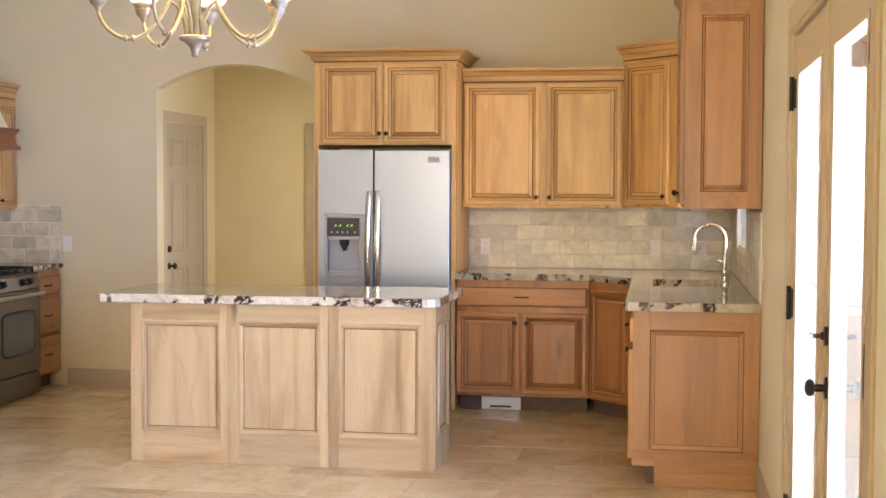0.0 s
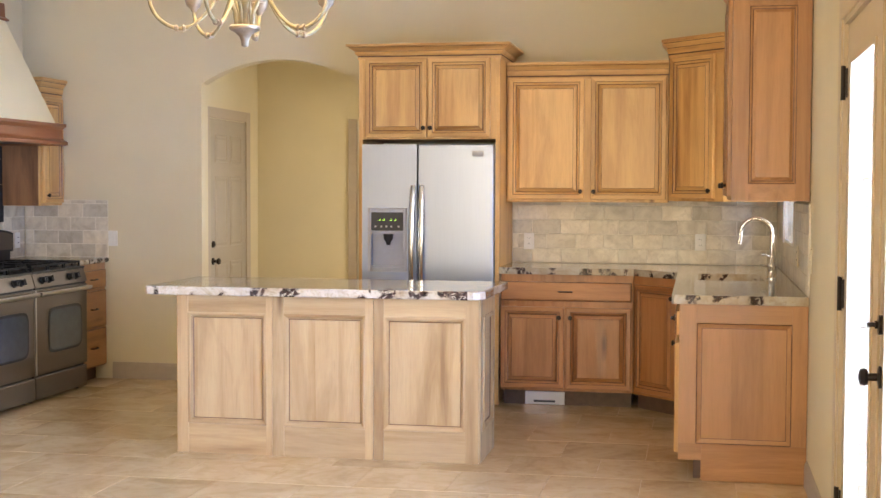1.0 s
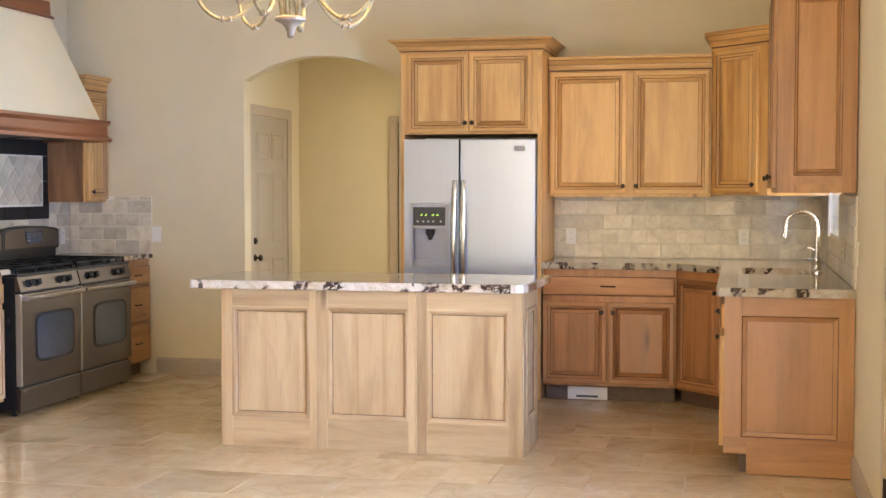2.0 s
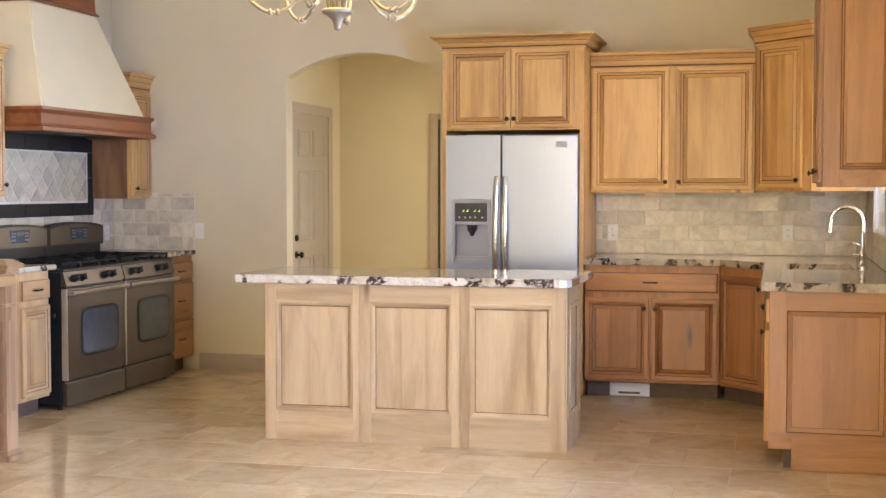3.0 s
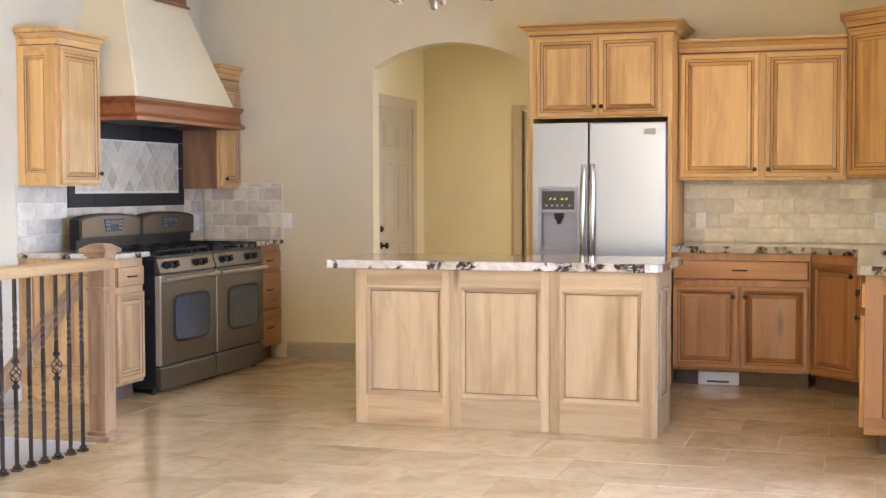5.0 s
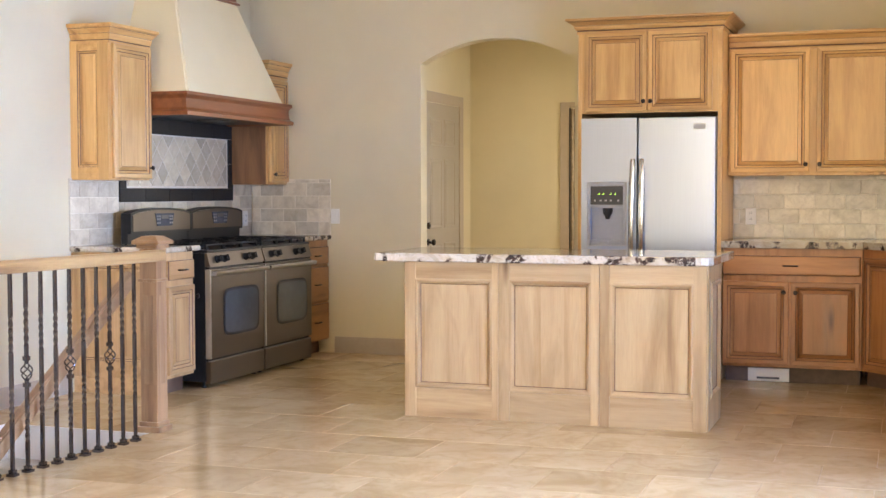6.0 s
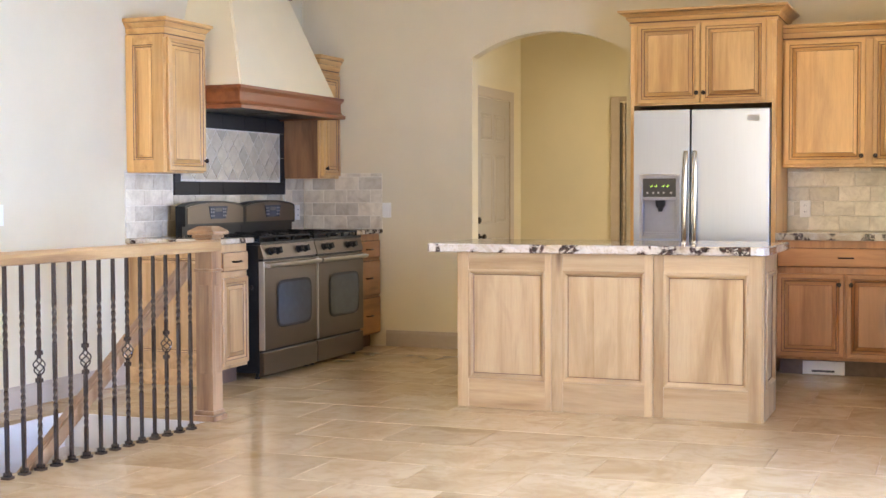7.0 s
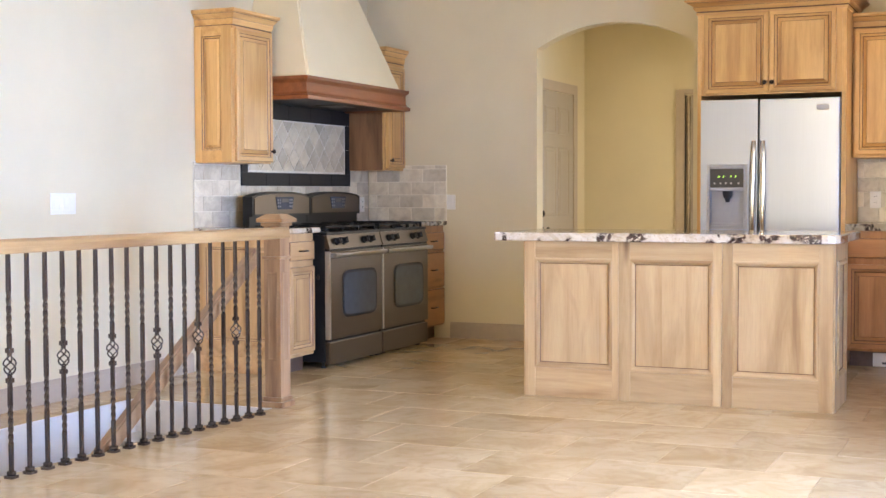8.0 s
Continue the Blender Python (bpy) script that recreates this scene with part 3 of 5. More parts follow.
for lo, hi in (((0.004, WY0, WZ0), (0.05, WY0 + 0.02, WZ1)), ((0.004, WY1 - 0.02, WZ0), (0.05, WY1, WZ1)), ((0.004, WY0 + 0.02, WZ0), (0.05, WY1 - 0.02, WZ0 + 0.02)), ((0.004, WY0 + 0.02, WZ1 - 0.02), (0.05, WY1 - 0.02, WZ1))):
    box(bm, lo, hi)
part("window_frame", bm, WHITE_PLASTIC, win)
p = part("pane", boxed((0.006, WY0 + 0.02, WZ0 + 0.02), (0.010, WY1 - 0.02, WZ1 - 0.02)), GLASS, win)
p.visible_shadow = False

# outdoors
tagged(part("ground", boxed((-60, -60, -3.2), (60, 60, -3.0)), PATIO), "pale ground outside the house", "ground", kind=STRUCT)
tagged(part("pavement", boxed((XR + 0.15, -16, -0.2), (9.0, 14.2, -0.06)), PATIO), "pale concrete patio outside the door", "pavement", kind=STRUCT)
bm = boxed((8.9, -16, -0.1), (8.95, 14, 9))
box(bm, (3.2, 14, -0.1), (8.95, 14.05, 9))
tagged(part("backdrop", bm, OUTSIDE), "overexposed bright sky beyond the patio", "backdrop", kind=STRUCT)

tagged(part("porch_soffit", boxed((XR + 0.15, -10.5, 2.36), (4.6, 0.4, 2.46), 0.01), KICK), "brown porch soffit outside the door", "soffit", kind=STRUCT)

# ---- hall doors ----
hd = thing("door_2", pose(-2.0, 1.68, 0, 0, 0, 90), "closed beige six-panel door in the hall", "door", kind=STRUCT)
bm = boxed((0, 0.0, 0.01), (0.93, 0.02, 2.065))
bmesh.ops.translate(bm, verts=bm.verts, vec=(0, -0.012, 0))
for x0, x1 in ((0.12, 0.43), (0.50, 0.81)):
    for z0, z1 in ((0.22, 0.78), (0.92, 1.56), (1.68, 1.93)):
        rings(bm, x0, x1, z0, z1, ((0, 0.0, 0, 0), (0.004, 0.006, 0, 0), (0.016, 0.007, 0, 0), (0.03, 0.001, 0, 0), (0.05, 0.006, 0, 0)), -0.0122)
leaf = part("door_leaf", bm, DOOR_PAINT, hd)
part("door_knob", lathe(bmesh.new(), ((0.032, 0), (0.032, -0.008), (0.012, -0.012), (0.012, -0.035), (0.027, -0.045), (0.03, -0.058), (0.02, -0.07)), (0.06, -0.012, 0.80), 16, "y"), BRONZE, leaf, "dark bronze door knob", True)
part("deadbolt", lathe(bmesh.new(), ((0.03, 0), (0.03, -0.014), (0.014, -0.018), (0.014, -0.024)), (0.06, -0.012, 0.95), 16, "y"), BRONZE, leaf, "dark bronze deadbolt", True)
bm = bmesh.new()
for lo, hi in (((-0.11, -0.022, 0), (-0.005, 0, 2.165)), ((0.935, -0.022, 0), (1.045, 0, 2.165)), ((-0.005, -0.022, 2.07), (0.935, 0, 2.165))):
    box(bm, lo, hi, 0.004)
part("door_casing", bm, TRIM, hd)

hd2 = thing("door_3", pose(0.035, 3.0, 0), "metal-edged door in a tan casing at the hall's end", "door", kind=STRUCT)
bm = bmesh.new()
for lo, hi in (((-1.115, -0.02, 0), (-1.03, 0, 2.115)), ((-0.10, -0.02, 0), (-0.015, 0, 2.115)), ((-1.03, -0.02, 2.07), (-0.10, 0, 2.115))):
    box(bm, lo, hi, 0.003)
part("door_casing", bm, TRIM, hd2)
part("door_leaf", boxed((-0.965, -0.03, 0.01), (-0.11, -0.002, 2.06)), DOOR_PAINT, hd2)
bm = tube(bmesh.new(), ((-0.992, -0.022, 0.02), (-0.992, -0.022, 2.05)), 0.021, 12)
part("edge_strip", bm, PEWTER, hd2, "brownish metal edge strip", True)
# Dark strip stands in for the shade between casing and edge strip.
part("shadow_gap", boxed((-1.03, -0.008, 0.01), (-1.01, -0.002, 2.06)), DARK_PLASTIC, hd2, "dark strip for the shaded gap beside the casing")

# ---- island ----
isl = thing("kitchen_island", pose(-0.56, -2.546, 0), "alder kitchen island base, pale as lit, with three framed panels", "kitchen island")
IW, ID, IH = 1.68, 0.48, 0.868
part("body", boxed((0.004, 0.004, 0.0), (IW - 0.004, ID, IH)), LIT_V, isl)


def framed(bm, x0, x1, z0, z1, y):
    """A flat panel in a mitred moulding."""
    return rings(bm, x0, x1, z0, z1, ((-0.008, 0.008, 0, 1), (-0.005, 0.012, 2, 2), (-0.003, 0.017, 0, 1), (0.004, 0.020, 0, 1), (0.014, 0.018, 0, 1), (0.025, 0.004, 0, 1), (0.0295, -0.002, 2, 2), (0.034, -0.002, 0, 0)), y)


def ends(bm, boards):
    for x0, x1, z0, z1, y0, y1, m in boards:
        box(bm, (x0, y0, z0), (x1, y1, z1), 0.002, m)


COLS = ((0.0, 0.064, 0.510, 0.5455), (0.547, 0.611, 1.063, 1.109), (1.1115, 1.166, 1.608, IW))
for n, (a, b, c, d) in enumerate(COLS):
    for x0, x1 in ((a, b), (c, d)):
        part("stile", boxed((x0, -0.014, 0.0), (x1, 0.004, IH), 0.002), LIT_V, isl)
    part("rail", boxed((b, -0.011, 0.772), (c, 0.004, IH), 0.002), LIT_H, isl)
    part("rail", boxed((b, -0.009, 0.0), (c, 0.004, 0.167), 0.002), LIT_H, isl)
    part("panel", framed(bmesh.new(), b, c, 0.167, 0.772, 0.0035), (LIT_V, LIT_H, GLAZE), isl)
for end in (0, 1):
    for x0, x1, z0, z1, kind in ((0.0, 0.075, 0, IH, "stile"), (ID - 0.075, ID, 0, IH, "stile"), (0.075, ID - 0.075, 0.772, IH, "rail"), (0.075, ID - 0.075, 0, 0.167, "rail")):
        x = IW - 0.004 if end else -0.008
        part(kind, boxed((x, x0, z0), (x + 0.012, x1, z1), 0.002), LIT_V, isl)
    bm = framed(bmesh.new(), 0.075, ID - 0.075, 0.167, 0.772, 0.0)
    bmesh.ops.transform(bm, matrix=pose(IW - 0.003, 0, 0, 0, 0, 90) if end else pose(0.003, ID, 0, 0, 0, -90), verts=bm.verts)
    part("panel", bm, (LIT_V, LIT_H, GLAZE), isl)


def slab(name, outline, z0, z1, label, round_edge=0.012):
    bm = prism(bmesh.new(), outline, z0, z1)
    es = [e for e in bm.edges if abs(e.verts[0].co.z - e.verts[1].co.z) < 1e-5]
    bmesh.ops.bevel(bm, geom=es, offset=round_edge, segments=3, profile=0.5, affect="EDGES")
    return tagged(part(name, bm, GRANITE), label, "countertop")


slab("countertop", [(-0.715, -2.605), (1.095, -2.605), (1.13, -2.588), (1.15, -2.55), (1.163, -1.80), (-0.735, -1.80), (-0.735, -2.58)], 0.87, 0.917, "polished cream granite slab with dark flecks on the island", 0.008)

# ---- fridge and its enclosure ----
fc = thing("fridge_cabinet", pose(-0.035, -0.62, 0), "honey alder fridge surround with two doors above", "cabinet")
for x0, x1 in ((0.0, 0.026), (0.940, 0.969)):
    part("side_panel", boxed((x0, 0.0, 0.0), (x1, 0.615, 2.345), 0.002), WOOD_V, fc)
part("body", boxed((0.026, 0.002, 1.785), (0.940, 0.61, 2.345), 0.002), WOOD_V, fc)
for x0, x1, kx in ((0.047, 0.472, 0.452), (0.480, 0.905, 0.500)):
    d = part("door", raised(bmesh.new(), x0, x1, 1.795, 2.33), (WOOD_V, WOOD_H, GLAZE), fc)
    knob(d, kx, 1.86, -0.022)
z1, crown = 2.345, 0.078
prof, lines = crown_profile(z1, crown, 0.075)
part("crown_moulding", sweep(bmesh.new(), [(0, 0.61), (0, 0), (0.969, 0), (0.969, 0.61)], prof, lines=lines), (WOOD_H, GLAZE), fc)
part("top_board", boxed((0.004, 0.004, z1 + 0.002), (0.965, 0.61, z1 + crown - 0.006)), WOOD_H, fc)

fr = thing("refrigerator", pose(0.0, -0.66, 0), "stainless steel side-by-side refrigerator with a water dispenser", "refrigerator")
part("body", boxed((0.004, 0.06, 0.02), (0.896, 0.60, 1.745)), DARK_PLASTIC, fr)
part("grille", boxed((0.01, 0.02, 0.02), (0.89, 0.06, 0.1)), DARK_PLASTIC, fr)


def hollowed(x0, x1, z0, z1, a, b, c, d, y0, y1, deep):
    """A slab facing -y with a recess a..b, c..d."""
    bm = bmesh.new()
    for p, q, r, s in ((x0, a, z0, z1), (b, x1, z0, z1), (a, b, z0, c), (a, b, d, z1)):
        box(bm, (p, y0, r), (q, y1, s))
    bmesh.ops.remove_doubles(bm, verts=bm.verts, dist=1e-5)
    box(bm, (a, deep, c), (b, y1, d))
    return bm


ld = part("door", hollowed(0.0, 0.378, 0.1, 1.75, 0.05, 0.305, 0.90, 1.31, -0.012, 0.055, 0.04), STEEL, fr, "brushed steel freezer door")
rd = part("door", boxed((0.388, -0.012, 0.1), (0.902, 0.055, 1.75), 0.008), STEEL, fr, "brushed steel refrigerator door")
bm = bmesh.new()
for lo, hi in (((0.043, -0.026, 0.89), (0.066, -0.010, 1.32)), ((0.289, -0.026, 0.89), (0.312, -0.010, 1.32)), ((0.066, -0.026, 1.292), (0.289, -0.010, 1.32)), ((0.066, -0.026, 0.89), (0.289, -0.010, 0.915)), ((0.066, -0.024, 1.145), (0.289, 0.03, 1.168))):
    box(bm, lo, hi, 0.004)
bez = part("dispenser_frame", bm, GREY_PLASTIC, ld, "grey dispenser surround")
part("control_panel", boxed((0.066, -0.02, 1.168), (0.289, 0.03, 1.292)), DARK_PLASTIC, ld, "black control panel with green digits")
for x in (0.115, 0.145, 0.195, 0.225):
    bm = boxed((x, -0.0225, 1.236), (x + 0.014, -0.0203, 1.239))
    box(bm, (x + 0.0105, -0.0225, 1.239), (x + 0.014, -0.0203, 1.248))
    part("digit", bm, GREEN_GLOW, ld, "glowing green digit bars")
for x in (0.09, 0.13, 0.165, 0.2, 0.25):
    part("button", boxed((x, -0.0225, 1.19), (x + 0.012, -0.0203, 1.202)), GREY_PLASTIC, ld)
bm = bmesh.new()
box(bm, (0.066, 0.03, 0.915), (0.289, 0.039, 1.145))
box(bm, (0.066, -0.015, 0.915), (0.289, 0.03, 0.93))
part("dispenser_tray", bm, GREY_PLASTIC, ld)
bm = lathe(bmesh.new(), ((0.035, 1.145), (0.032, 1.11), (0.018, 1.09), (0.014, 1.07)), (0.178, 0.008, 0), 14)
part("spout", bm, DARK_PLASTIC, ld, "black water spout", True)
for x in (0.353, 0.412):
    s = -1 if x < 0.38 else 1
    bm = tube(bmesh.new(), [(x + s * 0.004 * math.sin(math.pi * k / 12), -0.014 - 0.05 * math.sin(math.pi * min(1, max(0, k / 12))) ** 0.55, 0.62 + 0.85 * k / 12) for k in range(13)], 0.0165, 10, squash=1.2)
    part("handle", bm, CHROME, ld if s < 0 else rd, "curved steel handle", True)
part("name_plate", boxed((0.755, -0.0165, 1.665), (0.835, -0.0125, 1.705), 0.001), GREY_PLASTIC, rd, "small grey badge")

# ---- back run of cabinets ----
cabinet(pose(0.948, -0.62, 0), "base_cabinet", "alder base cabinet, brown as shaded, with one drawer and two doors", 0.88, 0.615, 0, 0.884, ((0.0, 0.425, 0.125, 0.668, 0.393, 0.6), (0.438, 0.868, 0.125, 0.668, 0.468, 0.6)),
        ((0.0, 0.868, 0.71, 0.836),), 0.105, (SHADED_V, SHADED_H))
cabinet(pose(0.938, -0.33, 0), "wall_cabinet", "honey alder wall cabinet with two raised-panel doors", 1.099, 0.325, 1.363, 2.222, ((0.016, 0.534, 1.383, 2.211, 0.512, 1.436), (0.579, 1.086, 1.383, 2.211, 0.601, 1.436)),
        crown=0.095, crown_sides=(0, 0), crown_out=0.03)

# diagonal corner units: a five-sided body with its front in y = 0
def corner_unit(name, label, x, y, w, z0, z1, kick, door, crown, group="", mats=None):
    up, level = mats or (WOOD_V, WOOD_H)
    ob = thing(name, pose(x, y, 0, 0, 0, -45), label, "cabinet", group)
    inv = ob.matrix_basis.inverted()
    world_pts = [(x, y), (x + w * 0.7071, y - w * 0.7071), (XR - 0.003, y - w * 0.7071), (XR - 0.003, YB - 0.003), (x, YB - 0.003)]
    loc = [tuple((inv @ Vector((*p, 0)))[:2]) for p in world_pts]
    part("body", prism(bmesh.new(), loc, z0 + kick, z1), up, ob)
    if kick:
        part("toe_kick", prism(bmesh.new(), [(loc[0][0] - 0.03, 0.075), (w - 0.02, 0.075), loc[2], loc[3], loc[4]], z0, z0 + kick), KICK, ob, "dark brown recessed toe kick")
    d = part("door", raised(bmesh.new(), door[0], door[1], door[2], door[3], y=-0.001), (up, level, GLAZE), ob)
    knob(d, door[4], door[5], -0.023)
    if crown:
        prof, lines = crown_profile(z1, crown, 0.055)
        part("crown_moulding", sweep(bmesh.new(), [loc[4], loc[0], loc[1], loc[2]], prof, lines=lines), (WOOD_H, GLAZE), ob)
        part("top_board", prism(bmesh.new(), loc, z1 + 0.002, z1 + crown - 0.006), WOOD_H, ob)
    return ob


corner_unit("corner_base_cabinet", "alder diagonal corner base cabinet, brown as shaded", 1.832, -0.62, 0.44, 0, 0.884, 0.105, (0.02, 0.41, 0.125, 0.83, 0.385, 0.76), 0, mats=(SHADED_V, SHADED_H))
corner_unit("corner_wall_cabinet", "honey alder diagonal corner wall cabinet, taller than its neighbour", 2.04, -0.33, 0.505, 1.375, 2.355, 0, (0.03, 0.43, 1.395, 2.33, 0.405, 1.445), 0.10)

# wall cabinet on the door side, seen from its end, in the dimmed tone
cabinet(pose(2.40, -1.66, 0, 0, 0, -90), "wall_cabinet", "tall alder wall cabinet, toned for dim light, with a raised end panel", 1.03, 0.378, 1.398, 2.455, ((0.03, 0.50, 1.42, 2.43, 0.07, 1.475), (0.52, 1.0, 1.42, 2.43, 0.96, 1.475)), crown=0.11, crown_sides=(0, 1),
        mats=(DIM_V, DIM_H), side=(1, 1.483, 2.352, 0.082, 0.070))
# sink base and its neighbour, with the finished end
cabinet(pose(2.157, -0.935, 0, 0, 0, -90), "sink_cabinet", "honey alder sink cabinet with two doors", 1.12, 0.62, 0, 0.884, ((0.03, 0.55, 0.125, 0.83, 0.52, 0.70), (0.57, 1.09, 0.125, 0.83, 0.60, 0.70)), kick=0.105)
cabinet(pose(2.157, -2.058, 0, 0, 0, -90), "base_cabinet", "honey alder base cabinet beside the sink", 0.60, 0.62, 0, 0.884, ((0.03, 0.57, 0.125, 0.68, 0.06, 0.62),), ((0.03, 0.57, 0.72, 0.84),), 0.105)
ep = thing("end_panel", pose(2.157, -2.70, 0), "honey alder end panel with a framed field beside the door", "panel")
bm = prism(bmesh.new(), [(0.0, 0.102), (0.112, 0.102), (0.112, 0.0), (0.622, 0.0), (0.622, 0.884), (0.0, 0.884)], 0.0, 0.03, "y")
part("board", bm, DIM_V, ep)
for x0, x1, z0, z1, mt in ((0.0, 0.086, 0.187, 0.884, DIM_V), (0.547, 0.622, 0.187, 0.884, DIM_V), (0.086, 0.547, 0.79, 0.884, DIM_H), (0.113, 0.622, 0.002, 0.187, DIM_H), (0.0, 0.113, 0.104, 0.187, DIM_H)):
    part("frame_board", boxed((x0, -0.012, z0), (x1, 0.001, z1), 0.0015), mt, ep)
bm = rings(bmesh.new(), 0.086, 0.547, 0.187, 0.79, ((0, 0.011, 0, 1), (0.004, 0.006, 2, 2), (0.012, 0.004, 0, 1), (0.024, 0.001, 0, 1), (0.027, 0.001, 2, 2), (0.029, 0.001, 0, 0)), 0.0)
part("panel", bm, (DIM_V, DIM_H, GLAZE), ep)

# worktop over the back run, the corner and the sink side, with the sink cut out
wt = thing("worktop", pose(0, 0, 0), "polished cream and grey granite worktop with a sink cut-out", "countertop")
TZ0, TZ1 = 0.886, 0.930
SX0, SX1, SY0, SY1 = 2.245, 2.62, -1.62, -1.0
bm = bmesh.new()
prism(bm, [(0.937, -0.655), (1.83, -0.655), (2.118, -0.943), (2.118, SY1), (XR - 0.004, SY1), (XR - 0.004, -0.004), (0.937, -0.004)], TZ0, TZ1)
prism(bm, [(2.118, SY1), (2.118, SY0), (SX0, SY0), (SX0, SY1)], TZ0, TZ1)
prism(bm, [(SX1, SY1), (SX1, SY0), (XR - 0.004, SY0), (XR - 0.004, SY1)], TZ0, TZ1)
prism(bm, [(2.118, SY0), (2.118, -2.72), (2.13, -2.732), (XR - 0.004, -2.732), (XR - 0.004, SY0)], TZ0, TZ1)
part("granite_top", bm, GRANITE_SHADED, wt)
sk = thing("sink", pose(0, 0, 0), "stainless undermount sink below the worktop", "sink")
bm = bmesh.new()
for lo, hi in (((SX0 - 0.012, SY0 - 0.012, 0.70), (SX1 + 0.012, SY1 + 0.012, 0.712)), ((SX0 - 0.012, SY0 - 0.012, 0.712), (SX0, SY1 + 0.012, TZ0)), ((SX1, SY0 - 0.012, 0.712), (SX1 + 0.012, SY1 + 0.012, TZ0)),
               ((SX0, SY0 - 0.012, 0.712), (SX1, SY0, TZ0)), ((SX0, SY1, 0.712), (SX1, SY1 + 0.012, TZ0))):
    box(bm, lo, hi)
part("basin", bm, STEEL, sk)
part("drain", lathe(bmesh.new(), ((0.045, 0.712), (0.045, 0.716), (0.03, 0.714)), ((SX0 + SX1) / 2, (SY0 + SY1) / 2, 0), 16), CHROME, sk)

fa = thing("faucet", pose(2.667, -1.42, TZ1), "polished gooseneck kitchen faucet with side levers", "faucet")
part("base", lathe(bmesh.new(), ((0.03, 0), (0.03, 0.008), (0.02, 0.018), (0.017, 0.05), (0.022, 0.07), (0.022, 0.085), (0.015, 0.1), (0.012, 0.13)), (0, 0, 0), 16), CHROME, fa, "", True)
pts = [(0, 0, 0.1), (0, 0, 0.25)] + [(-0.09 + 0.09 * math.cos(a), 0, 0.265 + 0.09 * math.sin(a)) for a in (math.pi * k / 18 for k in range(19))] + [(-0.184, 0, 0.225), (-0.188, 0, 0.205)]
part("spout", tube(bmesh.new(), pts, [0.0115] * (len(pts) - 2) + [0.0125, 0.016], 12), CHROME, fa, "", True)
part("lever", tube(bmesh.new(), ((0, 0, 0.075), (-0.05, -0.02, 0.08), (-0.062, -0.024, 0.083)), (0.007, 0.005, 0.008), 8), CHROME, fa, "", True)
part("lever", tube(bmesh.new(), ((0, 0, 0.125), (-0.04, -0.015, 0.145), (-0.055, -0.02, 0.143)), (0.007, 0.005, 0.007), 8), CHROME, fa, "", True)

# ---- cooking side ----
hood = thing("range_hood", pose(XL, -1.175, 0), "cream plaster range hood with a reddish wood band", "range hood")
bm = bmesh.new()
lo = [bm.verts.new(p) for p in ((0.001, -0.73, 1.90), (0.543, -0.73, 1.90), (0.543, 0.665, 1.90), (0.001, 0.665, 1.90))]
hi = [bm.verts.new(p) for p in ((0.001, -0.46, 2.64), (0.288, -0.46, 2.64), (0.288, 0.40, 2.64), (0.001, 0.40, 2.64))]
for k in range(4):
    bm.faces.new((lo[k], lo[(k + 1) % 4], hi[(k + 1) % 4], hi[k]))
bm.faces.new(lo[::-1])
bm.faces.new(hi)
bmesh.ops.bevel(bm, geom=[e for e in bm.edges if abs(e.verts[0].co.z - e.verts[1].co.z) > 0.3 and e.verts[0].co.x > 0.1], offset=0.012, segments=3, affect="EDGES")
part("plaster_shell", bm, HOOD_PLASTER, hood, "cream plaster shell tapering upward", True)
part("chimney", boxed((0.001, -0.44, 2.64), (0.275, 0.38, H - 0.002)), HOOD_PLASTER, hood)
band = ((-0.03, 1.772), (0.02, 1.756), (0.032, 1.76), (0.034, 1.782), (0.014, 1.797), (0.008, 1.812), (0.006, 1.868), (0.018, 1.884), (0.026, 1.892), (0.026, 1.912), (-0.03, 1.914))
part("wood_band", sweep(bmesh.new(), [(0.001, -0.745), (0.533, -0.745), (0.533, 0.745), (0.001, 0.745)], band), RED_D, hood, "reddish stained wood band")
trim = ((-0.02, 2.618), (0.03, 2.618), (0.032, 2.63), (0.012, 2.645), (0.008, 2.74), (-0.02, 2.74))
part("top_trim", sweep(bmesh.new(), [(0.001, -0.45), (0.28, -0.45), (0.28, 0.39), (0.001, 0.39)], trim), RED_D, hood, "reddish stained wood trim")
part("liner", boxed((0.004, -0.742, 1.768), (0.53, 0.742, 1.80)), BLACK, hood, "black hood liner")
part("filter", boxed((0.20, -0.02, 1.763), (0.36, 0.28, 1.768), 0.001), SLATE, hood, "steel grease filter")

cabinet(pose(-2.575, -2.405, 0, 0, 0, 90), "wall_cabinet", "honey alder wall cabinet with a raised end panel", 0.455, 0.276, 1.335, 2.20, ((0.022, 0.452, 1.345, 2.185, 0.43, 1.415),), crown=0.10, side=(0, 1.415, 2.135, 0.075, 0.052), group="range wall cabinets")
rb = cabinet(pose(-2.535, -0.352, 0, 0, 0, 90), "wall_cabinet", "honey alder wall cabinet in the corner by the hood", 0.348, 0.316, 1.315, 2.15, ((0.035, 0.335, 1.335, 2.12, 0.07, 1.392),), crown=0.11, crown_sides=(1, 0), group="range wall cabinets")
part("end_skin", boxed((-0.004, 0.012, 1.317), (0.001, 0.314, 2.148)), STAINED_SHADED, rb, "blotchy dark brown stained side, deepened by the hood's shade")
lb = cabinet(pose(-2.19, -2.42, 0, 0, 0, 90), "base_cabinet", "alder base cabinet beside the range, tan as lit", 0.345, 0.66, 0, 0.884, ((0.02, 0.33, 0.13, 0.675, 0.335, 0.60),), ((0.02, 0.33, 0.715, 0.835),), 0.105, (HALF_LIT_V, HALF_LIT_H), side=(0, 0.21, 0.80, 0.07, 0.08))
